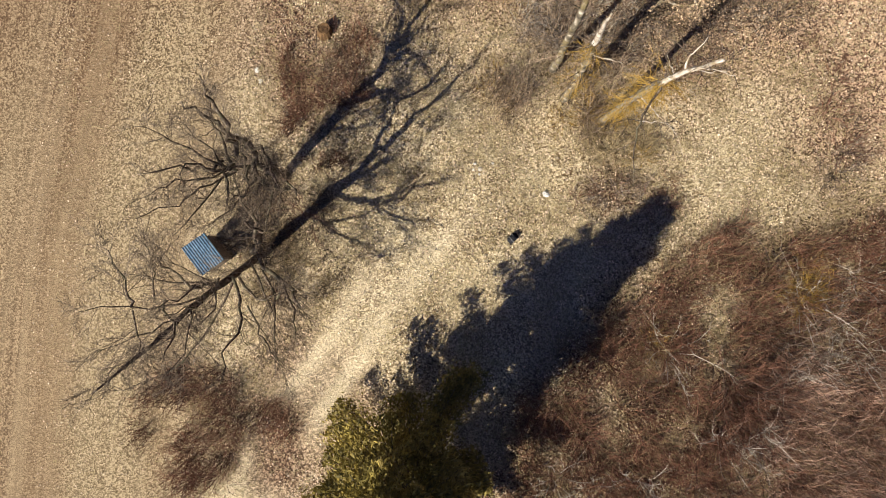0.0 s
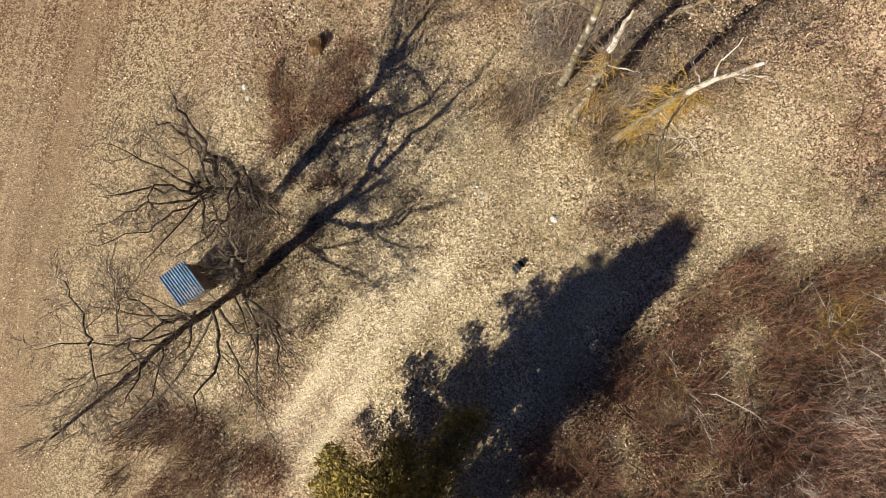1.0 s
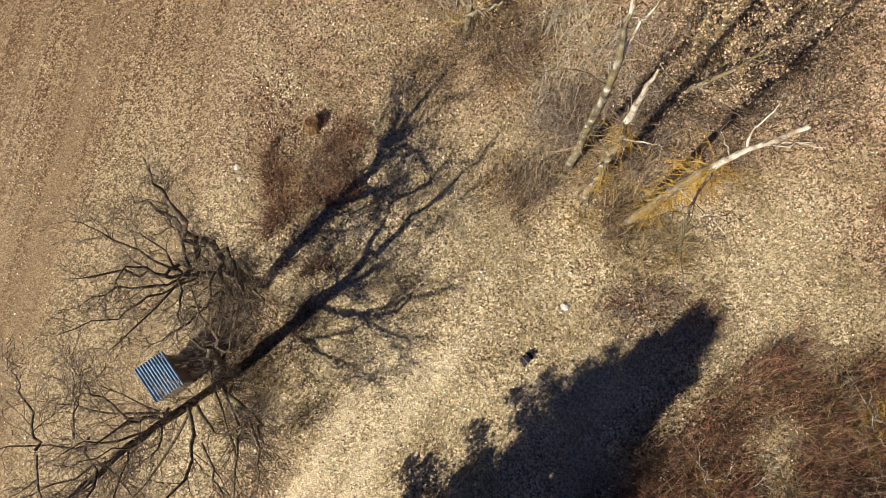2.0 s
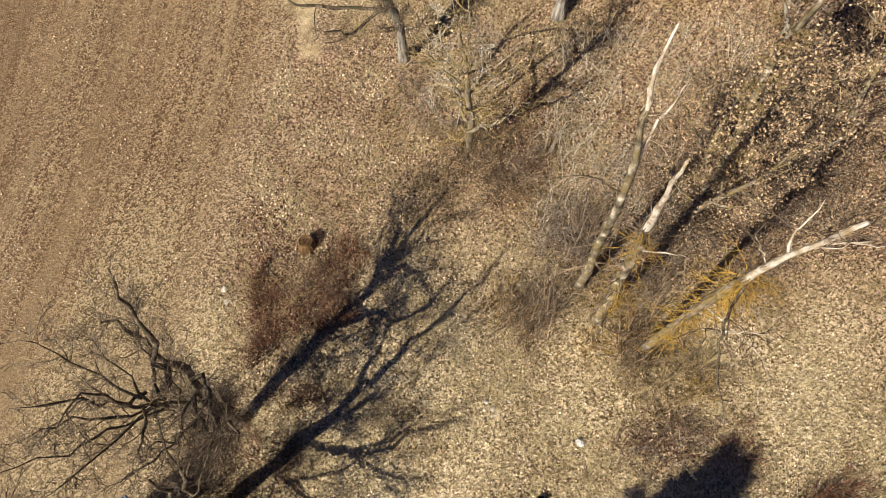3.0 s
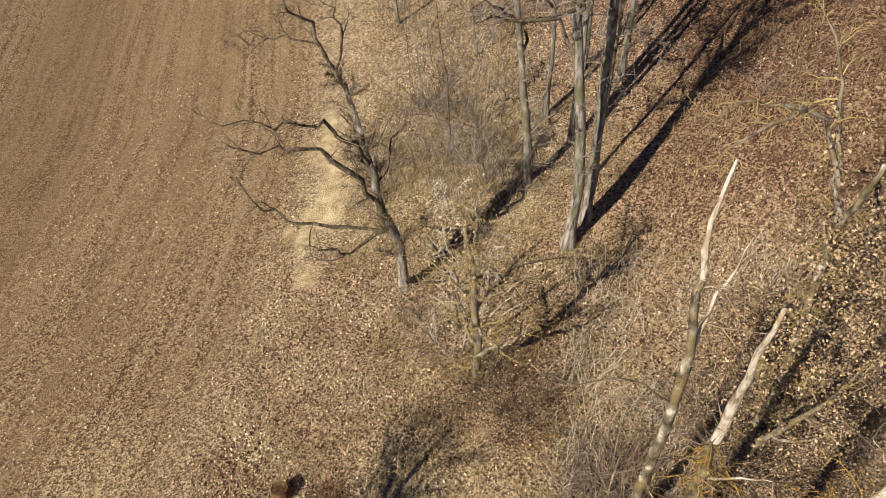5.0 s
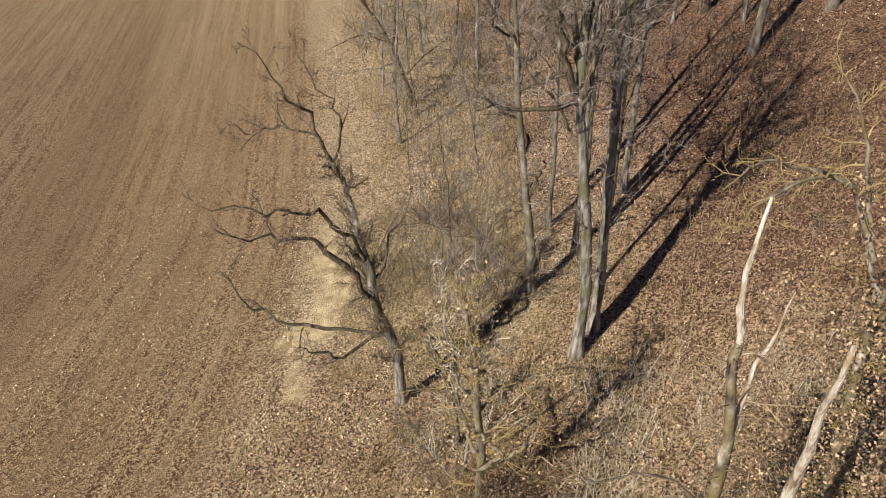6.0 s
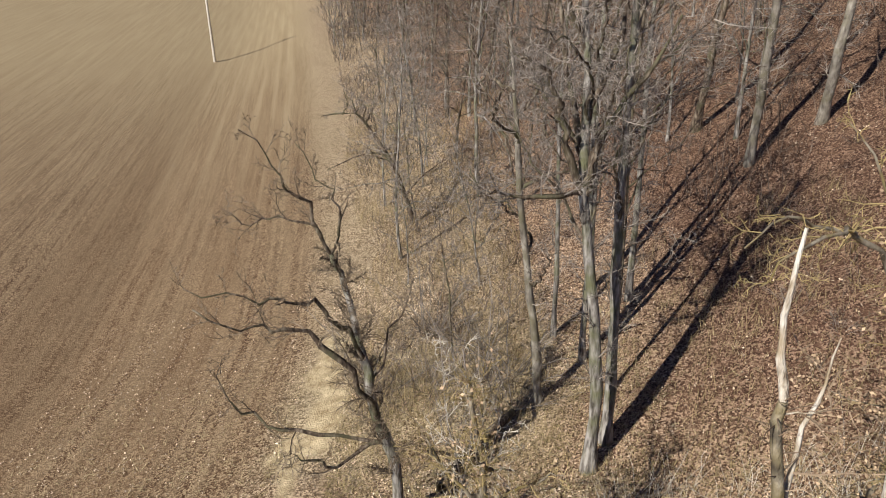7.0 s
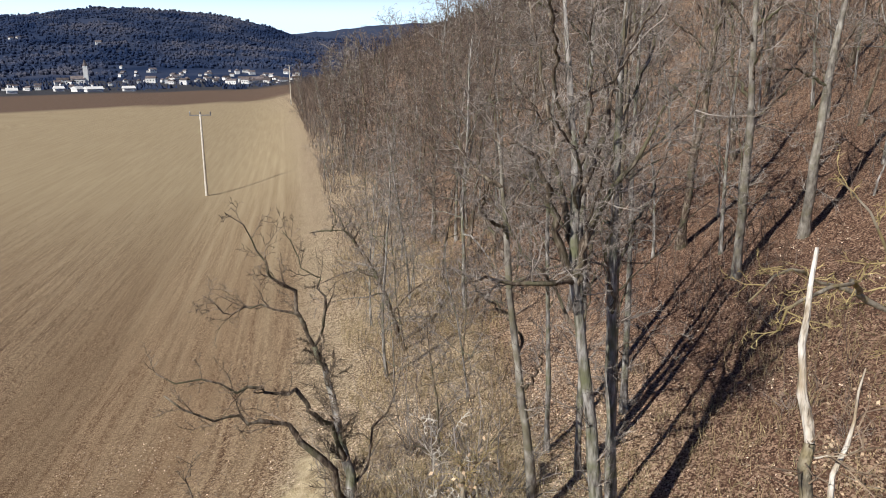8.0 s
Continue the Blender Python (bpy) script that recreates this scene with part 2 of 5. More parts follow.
    grey = ramp(strip.outputs[0], (0.0, (0.5, 0.5, 0.5)), (0.1, (0.25, 0.25, 0.25)), (0.18, (0.7, 0.7, 0.7)), (0.3, (0.65, 0.65, 0.65)), (0.37, (0.05, 0.05, 0.05)),
                (0.5, (0.0, 0.0, 0.0)), (0.6, (0.3, 0.3, 0.3)), (0.8, (0, 0, 0)))
    field = mix(mix(mask("strips"), (0, 0, 0), grey), field, ramp(blend(fine, leaf, 0.5), (0.39, (0.12, 0.088, 0.047)), (0.5, (0.31, 0.24, 0.137)), (0.61, (0.58, 0.465, 0.29))))
    field = mix(mask("stubble"), field, ramp(blend(fine, rows, 0.6), (0.32, (0.36, 0.275, 0.16)), (0.68, (0.46, 0.37, 0.225))))
    # wheel tracks that run along the field's edge
    lanes = ramp(strip.outputs[0], (0.0, (0.75, 0.75, 0.75)), (0.05, (0.7, 0.7, 0.7)), (0.085, (0, 0, 0)), (0.165, (0, 0, 0)), (0.19, (1, 1, 1)), (0.215, (0.9, 0.9, 0.9)), (0.235, (0, 0, 0)),
                 (0.262, (0, 0, 0)), (0.28, (0.7, 0.7, 0.7)), (0.3, (0, 0, 0)), (0.35, (0, 0, 0)), (0.37, (0.8, 0.8, 0.8)), (0.395, (0, 0, 0)), (0.45, (0, 0, 0)), (0.47, (0.6, 0.6, 0.6)),
                 (0.49, (0, 0, 0)), (0.53, (0, 0, 0)), (0.56, (0.6, 0.6, 0.6)), (0.59, (0, 0, 0)), (0.7, (0, 0, 0)), (0.73, (0.45, 0.45, 0.45)), (0.77, (0, 0, 0)))
    field = mix(mix(mask("lanes"), (0, 0, 0), lanes), field, ramp(blend(fine, rows, 0.4), (0.36, (0.34, 0.25, 0.145)), (0.62, (0.52, 0.42, 0.265))))
    glade = ramp(grain, (0.38, (0.14, 0.093, 0.05)), (0.5, (0.45, 0.355, 0.21)), (0.62, (0.82, 0.69, 0.47)))
    glade = mix(ramp(patch, (0.42, (0, 0, 0)), (0.62, (0.42, 0.42, 0.42))), glade, (0.5, 0.425, 0.26))
    litter = ramp(grain, (0.385, (0.07, 0.039, 0.026)), (0.5, (0.235, 0.15, 0.097)), (0.615, (0.62, 0.45, 0.3)))
    litter = mix(ramp(clod, (0.45, (0, 0, 0)), (0.65, (0.45, 0.45, 0.45))), litter, (0.17, 0.105, 0.065))
    slope = ramp(grain, (0.38, (0.05, 0.027, 0.018)), (0.5, (0.125, 0.068, 0.046)), (0.62, (0.35, 0.232, 0.157)))
    slope = mix(ramp(clod, (0.45, (0, 0, 0)), (0.65, (0.6, 0.6, 0.6))), slope, (0.13, 0.075, 0.047))
    sand = ramp(blend(fine, clod, 0.5), (0.4, (0.33, 0.24, 0.13)), (0.6, (0.74, 0.61, 0.385)))
    brown = ramp(grain, (0.3, (0.12, 0.078, 0.052)), (0.7, (0.21, 0.145, 0.1)))
    c = mix(mask("field"), glade, field)
    c = mix(mask("litter"), c, litter)
    c = mix(mask("slope"), c, slope)
    # dark woodland floor; its near-black gaps also hold shade between stems
    c = mix(mask("duff_and_shade"), c, ramp(grain, (0.34, (0.02, 0.01, 0.007)), (0.5, (0.085, 0.043, 0.028)), (0.68, (0.35, 0.21, 0.125))))
    c = mix(mask("sand"), c, sand)
    c = mix(mask("ploughed"), c, brown)
    c = mix(mask("path"), c, mix(0.5, (0.76, 0.64, 0.44), glade))
    c = mix(mask("scrub"), c, ramp(clod, (0.3, (0.035, 0.038, 0.045)), (0.7, (0.085, 0.08, 0.08))))
    ln(c, b.inputs["Base Color"])
    bp = n.new("ShaderNodeBump")
    bp.inputs["Strength"].default_value, bp.inputs["Distance"].default_value = 0.9, 0.06
    ln(blend(grain, gap, 0.5), bp.inputs["Height"])
    ln(bp.outputs[0], b.inputs["Normal"])
    return m


ground = new("ground", mesh_of("ground", np.stack([X, Y, Z], 1), gfaces, ground_material(), True))
tagged(ground, "dry winter field, straw-coloured glade and leaf-covered hillside", "ground", kind="structure")
xe_all = np.interp(Y, EDGE_Y, EDGE_X)
near_noise = np.zeros_like(X)
near_noise[NEARBY] = lumps(X[NEARBY], Y[NEARBY], 0.22, 9)
d_hill = np.minimum(np.where(Y > 18.5, X - xe_all - 10.3, X - 4.5), 0.72 * (X - 4.5) + 0.69 * (Y - 18.5))
wooded = soft(X - xe_all + 3.5 * soft(Y, 2, 9), 0.5, 3.5)
north = soft(Y + 0.35 * np.abs(X + 1) + 3 * near_noise, 7, 12)
east = soft(0.68 * X - 0.73 * Y + 1.5 * near_noise, 5.7, 7.2) * soft(-0.2 + 0.2 * (X - 8.2) - Y + 2 * near_noise, -1, 1) * (Y > -60)
south_west = soft(-X - 0.9 * (Y + 2) + 3 * near_noise, 4.5, 7.5) * soft(6 - Y, 0, 3)
mid_noise = np.zeros_like(X)
mid_noise[NEARBY] = lumps(X[NEARBY], Y[NEARBY], 0.55, 19)
on_path = np.abs((X + 1.9) * 0.78 - (Y + 0.8) * 0.62 + 0.5 * near_noise - 0.035 * np.clip(-Y, 0, 12) ** 1.5)
far_line = Y - 1.28 * X
masks = {
    "off": (xe_all - X) / 200 + 0.5,
    "field": fieldness,
    "litter": np.clip(0.25 * soft(X - xe_all, -2.0, 0.2) * soft(Y, 24, 32) + wooded * north * (1 - 0.75 * soft(Y, 17, 22) * soft(xe_all + 11 - X, 0, 3)) + 0.8 * south_west * wooded, 0, 1),
    "duff_and_shade": np.clip(east * (0.45 + 0.55 * soft(mid_noise, -0.35, 0.15)) + 0.8 * soft(2.0 - np.hypot((X + 7.3) * 0.9, (Y - 0.5) * 0.6) + 3.5 * near_noise, 0, 2.0)
                    + 0.8 * soft(1.7 - np.hypot(X + 5.6, (Y - 6.9) * 0.7) + 3.5 * near_noise, 0, 2.0)
                    + 0.65 * soft(2.7 - np.hypot(X + 9.9, Y + 7.9) + 3.5 * near_noise, 0, 1.8)
                    + 0.6 * soft(1.3 - np.hypot(X - 7.2, (Y - 2.4) * 1.6) + 2 * near_noise, 0, 1.0)
                    # shade at the dead birches' foot, painted as dark ground
                    + 0.5 * soft(2.0 - np.hypot(X - 4.9, Y - 7.6) + 3.5 * mid_noise, 0, 1.6), 0, 1),
    "slope": soft(d_hill + 2 * near_noise, 1.0, 7.0) * (0.35 + 0.65 * soft(80 - Y, 0, 50)),
    "sand": np.maximum(soft(0.55 - np.abs(X + 5.75 + 0.12 * (Y - 18)) + 0.8 * mid_noise, 0, 0.25) * soft(Y + 0.5 * mid_noise, 17.4, 17.9) * soft(22.6 - Y, 0, 0.8),
                       soft(0.8 - np.abs(X + 5.0 + 0.06 * (Y - 22)) + 0.9 * mid_noise, 0, 0.3) * soft(Y + 0.5 * mid_noise, 20.6, 21.2) * soft(31 - Y + mid_noise, 0, 3)),
    "stubble": np.clip(soft(Y + 0.3 * np.abs(X), 38, 150) * 0.85 + 0.2 * soft(11 - Y + 2 * near_noise, 0, 9), 0, 1),
    "strips": soft(15 - Y + 3 * near_noise, 0, 8),
    "lanes": 0.5 * soft(Y, 30, 70) * (1 - 0.4 * soft(Y, 200, 320)),
    "ploughed": soft(far_line, 568, 580) * (X < 60),
    "scrub": soft(far_line, 880, 900) * (X < 60),
    "path": (0.4 + 0.6 * soft(0.42 - np.abs(on_path - 0.75), 0, 0.25)) * soft(1.7 - on_path, 0, 0.7) * soft(2.5 - Y, 0, 3) * (Y > -40) * soft(1.0 - near_noise * 1.2, 0.2, 0.9),
}
for key, values in masks.items():
    ground.data.attributes.new(key, "FLOAT", "POINT").data.foreach_set("value", np.clip(values, 0, 1).astype(np.float32))

# ---- limbs, twigs and leaves ----


def unit(v):
    v = np.asarray(v, float)
    return v / (math.sqrt(float(v @ v)) + 1e-9)


class Wood:
    """Gathers tapering tubes and small blades into one mesh."""

    def __init__(self):
        self.v, self.f, self.count = [], [], 0

    def tube(self, pts, radii, sides=5, cap=False):
        p = np.asarray(pts, float)
        r = np.asarray(radii, float)
        t = np.gradient(p, axis=0)
        t /= np.linalg.norm(t, axis=1)[:, None] + 1e-9
        ref = np.array([1.0, 0, 0]) if abs(t[0, 0]) < 0.8 else np.array([0, 1.0, 0])
        u = np.cross(t, ref)
        u /= np.linalg.norm(u, axis=1)[:, None] + 1e-9
        s = np.cross(t, u)
        a = np.arange(sides) * 2 * np.pi / sides
        ring = p[:, None, :] + r[:, None, None] * (np.cos(a)[None, :, None] * u[:, None, :] + np.sin(a)[None, :, None] * s[:, None, :])
        base, k = self.count, len(p)
        self.v.append(ring.reshape(-1, 3))
        for i in range(k - 1):
            o = base + i * sides
            for j in range(sides):
                q = (j + 1) % sides
                self.f.append((o + j, o + q, o + sides + q, o + sides + j))
        if cap:
            self.f.append(tuple(base + (k - 1) * sides + j for j in range(sides)))
        self.count += k * sides

    def spike(self, pts, r):
        """A three-sided twig that ends in a point."""
        p = np.asarray(pts, float)
        t = unit(p[-1] - p[0])
        u = unit(np.cross(t, (0.31, 0.87, 0.38)))
        s = np.cross(t, u)
        base, k = self.count, len(p) - 1
        for i in range(k):
            q = r * (1 - 0.75 * i / k)
            self.v.append(np.stack([p[i] + q * u, p[i] + q * (0.87 * s - 0.5 * u), p[i] - q * (0.87 * s + 0.5 * u)]))
        self.v.append(p[-1:])
        for i in range(k - 1):
            o = base + 3 * i
            self.f += [(o, o + 1, o + 4, o + 3), (o + 1, o + 2, o + 5, o + 4), (o + 2, o, o + 3, o + 5)]
        o = base + 3 * (k - 1)
        self.f += [(o, o + 1, o + 3), (o + 1, o + 2, o + 3), (o + 2, o, o + 3)]
        self.count += 3 * k + 1

    def blade(self, centre, along, across):
        c, a, s = (np.asarray(v, float) for v in (centre, along, across))
        b = self.count
        self.v.append(np.stack([c - a, c + s, c + a, c - s]))
        self.f.append((b, b + 1, b + 2, b + 3))
        self.count += 4

    def data(self):
        return (np.concatenate(self.v) if self.v else np.zeros((0, 3))), self.f


def bend(rng, p, d, length, n, wander, lift):
    """A wandering line of n steps from p along d; lift turns it up or, below nought, down."""
    pts, d = [np.array(p, float)], unit(np.array(d, float))
    for _ in range(n):
        d = unit(d + rng.normal(0, wander, 3) + np.array([0, 0, lift]))
        pts.append(pts[-1] + d * length / n)
    return pts


def aside(rng, d, lo, hi):
    """A direction that leaves d by lo to hi degrees."""
    side = unit(np.cross(d, rng.normal(0, 1, 3)))
    a = radians(rng.uniform(lo, hi))
    return d * math.cos(a) + side * math.sin(a)


def along(pts, f):
    k = min(int(f * (len(pts) - 1)), len(pts) - 2)
    g = f * (len(pts) - 1) - k
    a, b = np.asarray(pts[k]), np.asarray(pts[k + 1])
    return a + (b - a) * g, unit(b - a)


def sprout(rng, wood, pts, r, count, length, levels, lift=0.05, start=0.2, wander=0.3, spread=(28, 65), thin=0.008, ratio=0.55, quick=False, stout=0.022):
    """Branches along the line pts, and branches on these, levels deep."""
    for i in range(count):
        f = start + (1 - start) * (i + rng.uniform(0, 1)) / count
        p, d = along(pts, min(f, 0.999))
        ln = length * (1.15 - 0.6 * f) * rng.uniform(0.6, 1.25)
        q = bend(rng, p, aside(rng, d, *spread), ln, min(3, levels) if quick else min(4, levels + 1), wander, lift)
        r0 = max(thin, min(r * (1.05 - 0.75 * f) * rng.uniform(0.45, 0.7), ln * stout))
        wood.spike(q, r0)
        if levels > 1:
            sprout(rng, wood, q, r0, max(3, int(count * 0.62)), ln * ratio, levels - 1, lift, 0.15, wander, spread, thin, ratio, quick, stout)


def taper(r0, r1, n, flare=1.25):
    a = np.linspace(r0, r1, n)
    a[0] *= flare
    return a


def smooth_line(pts, per=3):
    """A Catmull-Rom line through a few points."""
    p = np.array(pts, float)
    p = np.vstack([2 * p[0] - p[1], p, 2 * p[-1] - p[-2]])
    out = []
    for i in range(1, len(p) - 2):
        for k in range(per):
            t = k / per
            out.append(0.5 * (2 * p[i] + (p[i + 1] - p[i - 1]) * t + (2 * p[i - 1] - 5 * p[i] + 4 * p[i + 1] - p[i + 2]) * t * t
                              + (3 * p[i] - p[i - 1] - 3 * p[i + 1] + p[i + 2]) * t ** 3))
    out.append(p[-2])
    return out


def thing(name, x, y, label, category, group="", z=None):
    ob = new(name)
    ob.location = (x, y, gz(x, y) if z is None else z)
    return tagged(ob, label, category, group)


def shaped_tree(name, label, base, stem, stem_r, limbs, bark, twig, seed, twig_len=1.3, twig_count=9, levels=3, limb_bark=None, top_bark=None,
                top_from=None, lift=0.05, thin=0.009, stem_twigs=4, spread=(28, 65), gnarl=0.0, slim=1.0, stout=0.022, wander=0.3):
    """A tree that stands at base, with a stem and limbs along lines given from that base; each limb is (line, root radius)."""
    rng = np.random.default_rng(seed)
    ob = thing(name, base[0], base[1], label, "tree")
    ob.location.z -= 0.15
    line = smooth_line([(0, 0, 0)] + list(stem))
    radii = taper(stem_r[0], stem_r[1], len(line), 1.35) * rng.uniform(0.86, 1.16, len(line))
    line = [v + rng.normal(0, stem_r[0] * 0.14, 3) * (0 < i) for i, v in enumerate(line)]
    if top_from:
        k = int(len(line) * top_from)
        trunk = Wood()
        trunk.tube(line[:k + 1], radii[:k + 1], 9)
        t = part("trunk", trunk.data(), bark, ob, smooth=True)
        top = Wood()
        top.tube(line[k:], radii[k:] * 0.93, 8, True)
        part("bare_top", top.data(), top_bark, ob, "bleached barkless top", True)
    else:
        trunk = Wood()
        trunk.tube(line, radii, 9, True)
        part("trunk", trunk.data(), bark, ob, smooth=True)
    twigs = Wood()
    for pts, r, *own in limbs:
        q = smooth_line(pts)
        r = r * slim
        q = [v + rng.normal(0, gnarl + 0.018 + 0.28 * r, 3) * (0 < i) for i, v in enumerate(q)]
        w = Wood()
        w.tube(q, np.linspace(r, r * 0.2, len(q)) * rng.uniform(0.82, 1.2, len(q)), 6, True)
        part("limb", w.data(), own[0] if own else limb_bark or bark, ob, smooth=True)
        sprout(rng, twigs, q, r, twig_count, twig_len, levels, lift, 0.2, thin=thin, spread=spread, stout=stout, wander=wander)
    if stem_twigs:
        low = line[:int(len(line) * 0.72)] if top_from else line
        sprout(rng, twigs, low, min(stem_r[1] * 1.2, 0.045), stem_twigs, twig_len, max(1, levels - 1), lift, 0.12, thin=thin, wander=wander)
    if twigs.count:
        part("crown", twigs.data(), twig, ob, "bare twigs")
    return ob


def rel(base, pts):
    """Points of the place as seen from a base on the ground."""
    z = gz(*base)
    return [(x - base[0], y - base[1], c - z) for x, y, c in pts]


def bare_tree(rng, height, bole, r, crown_r, limbs, levels, count, bark, twig, thin=0.012, lift=0.07, sides=7, apart=False):
    """A leafless forest tree of a trunk and a crown, at the origin."""
    ob = new("tree")
    stem = bend(rng, (0, 0, -0.2), (0, 0, 1), height * 0.88, 9, 0.075, 0.07)
    w = Wood()
    w.tube(stem, taper(r, r * 0.22, len(stem), 1.4), sides)
    twigs = Wood()
    for i in range(limbs):
        f = bole + (0.97 - bole) * (i + rng.uniform(0, 1)) / limbs
        p, d = along(stem, f)
        a = i * 2.4 + rng.uniform(-0.5, 0.5)
        rise = rng.uniform(0.15, 1.15)
        ln = crown_r * rng.uniform(0.7, 1.25) * (1.15 - 0.45 * f)
        q = bend(rng, p, (math.cos(a), math.sin(a), rise), ln, 6, 0.34, lift)
        r0 = r * (1 - 0.75 * f) * rng.uniform(0.45, 0.75)
        if apart:
            limb = Wood()
            limb.tube(q, np.linspace(r0, r0 * 0.2, len(q)), 4)
            part("limb", limb.data(), bark, ob, smooth=True)
        else:
            w.tube(q, np.linspace(r0, r0 * 0.2, len(q)), 3)
        sprout(rng, twigs, q, r0, count, ln * 0.5, levels, lift, 0.15, thin=thin, quick=levels > 2, stout=0.015)
    part("trunk", w.data(), bark, ob, smooth=True)
    part("crown", twigs.data(), twig, ob)
    return ob


def shrub_of(rng, stems, height, spread, levels, count, mat, leaf=None, leaves=0, arch=-0.06, thin=0.006, r=0.016, twig_len=0.4, leaf_size=0.05):
    """A leafless or withered shrub of many stems, at the origin."""
    ob = new("shrub")
    w, lv = Wood(), Wood()
    for i in range(stems):
        a, k = rng.uniform(0, 2 * math.pi), rng.uniform(0, 1) ** 0.6
        root = np.array([math.cos(a), math.sin(a), 0]) * spread * 0.35 * k
        d = np.array([math.cos(a) * k * 0.9, math.sin(a) * k * 0.9, rng.uniform(0.6, 1.2)])
        ln = height * rng.uniform(0.55, 1.2)
        q = bend(rng, root, d, ln, 4, 0.16, arch)
        w.spike(q, r)
        if levels:
            sprout(rng, w, q, r, count, ln * twig_len, levels, arch * 0.5, 0.2, thin=thin * 0.8, quick=True)
        for _ in range(leaves // max(stems, 1)):
            p, _d = along(q, rng.uniform(0.25, 0.99))
            n1, n2 = unit(rng.normal(0, 1, 3)), unit(rng.normal(0, 1, 3))
            s = leaf_size * rng.uniform(0.6, 1.4)
            lv.blade(p + rng.normal(0, 0.14, 3) * height * 0.5, n1 * s, unit(np.cross(n1, n2)) * s * 0.55)
    part("growth", w.data(), mat, ob)
    if lv.count:
        part("foliage", lv.data(), leaf, ob)
    return ob


# ---- the trees of the glade ----
def oak_by_hide():
    b = (-7.4, 0.1)
    stem = rel(b, [(-7.8, -0.7, 1.4), (-8.3, -1.4, 3.3), (-8.7, -2.0, 4.8), (-9.2, -2.8, 6.0), (-9.7, -3.5, 7.4), (-10.3, -4.2, 8.4)])
    limbs = [
        (rel(b, [(-8.1, -1.2, 2.9), (-9.2, -1.2, 4.0), (-10.3, -0.9, 4.9), (-11.2, -0.6, 5.6)]), 0.098),
        (rel(b, [(-8.4, -1.6, 4.0), (-9.4, -1.9, 5.2), (-10.6, -1.9, 6.2), (-11.6, -1.9, 7.0)]), 0.088),
        (rel(b, [(-8.9, -2.3, 5.2), (-10.0, -2.8, 6.2), (-11.0, -3.4, 7.2)]), 0.078),
        (rel(b, [(-8.2, -1.4, 3.0), (-9.0, -0.6, 4.6), (-9.9, -0.1, 5.6)]), 0.069),
        (rel(b, [(-7.9, -1.0, 1.8), (-6.8, -1.8, 2.9), (-5.9, -1.6, 3.7), (-4.9, -0.9, 4.6)]), 0.108),
        (rel(b, [(-8.2, -1.4, 3.2), (-7.9, -1.2, 5.6), (-7.6, -1.3, 8.0), (-7.5, -1.5, 10.4)]), 0.117),
        (rel(b, [(-8.5, -1.8, 4.4), (-7.9, -1.8, 6.8), (-7.8, -1.9, 9.2)]), 0.098),
        (rel(b, [(-8.7, -2.0, 4.8), (-8.2, -3.0, 6.4), (-8.4, -3.8, 8.0)]), 0.078),
        (rel(b, [(-8.0, -1.1, 2.0), (-9.0, -3.2, 2.6), (-10.2, -4.5, 2.8), (-11.6, -5.0, 3.4), (-12.8, -5.3, 4.2)]), 0.098),
        (rel(b, [(-7.35, 0.12, -0.6), (-7.27, 0.03, 1.15), (-7.07, -0.01, 2.55), (-6.74, 0.21, 3.44), (-6.5, 0.32, 4.51), (-6.15, 0.45, 5.65), (-5.86, 0.63, 7.08), (-5.69, 0.8, 8.39)]), 0.36),
        (rel(b, [(-6.64, 0.32, 3.45), (-6.66, 1.06, 4.11), (-6.88, 1.54, 4.56), (-6.98, 2.3, 5.74)]), 0.17),
        (rel(b, [(-7.1, -0.1, 2.0), (-5.95, -1.11, 2.94), (-5.17, -1.58, 4.17), (-4.6, -1.96, 5.54)]), 0.2),
        (rel(b, [(-5.95, -1.11, 2.94), (-5.45, -2.23, 3.53), (-5.16, -3.2, 4.28)]), 0.13),
        (rel(b, [(-7.0, -0.4, 1.1), (-6.48, -1.7, 2.02), (-6.25, -2.98, 2.91), (-6.0, -4.42, 3.93)]), 0.12),
        (rel(b, [(-7.8, -1.0, 2.9), (-7.1, -2.1, 4.0), (-6.9, -3.0, 6.0), (-6.7, -4.0, 8.1)]), 0.15),
        (rel(b, [(-7.0, -2.0, 3.8), (-6.4, -2.9, 4.3), (-6.0, -3.5, 4.5), (-5.4, -4.4, 4.6)]), 0.09),
        (rel(b, [(-8.2, -1.2, 5.2), (-8.7, -0.8, 6.1), (-9.1, -0.3, 6.6), (-9.6, 0.4, 6.6)]), 0.11),
        (rel(b, [(-8.6, -1.5, 7.3), (-8.1, -2.5, 8.0), (-8.0, -3.2, 9.0)]), 0.11),
        (rel(b, [(-8.7, -1.5, 7.8), (-8.8, -0.7, 7.6), (-9.2, 0.1, 7.4)]), 0.06),
        (rel(b, [(-8.9, -1.6, 9.0), (-9.0, -1.1, 9.0), (-9.6, -0.2, 8.6), (-9.9, 0.3, 8.8)]), 0.09),
        (rel(b, [(-8.8, -1.7, 9.1), (-8.4, -2.5, 9.5), (-8.3, -3.0, 10.2)]), 0.06),
        (rel(b, [(-8.0, -1.0, 3.9), (-7.8, -2.0, 5.1), (-8.0, -2.5, 6.5)]), 0.08),
        (rel(b, [(-7.5, -0.6, 1.3), (-6.6, -2.1, 2.3), (-6.2, -2.8, 2.5), (-5.8, -3.6, 3.2)]), 0.08),
    ]
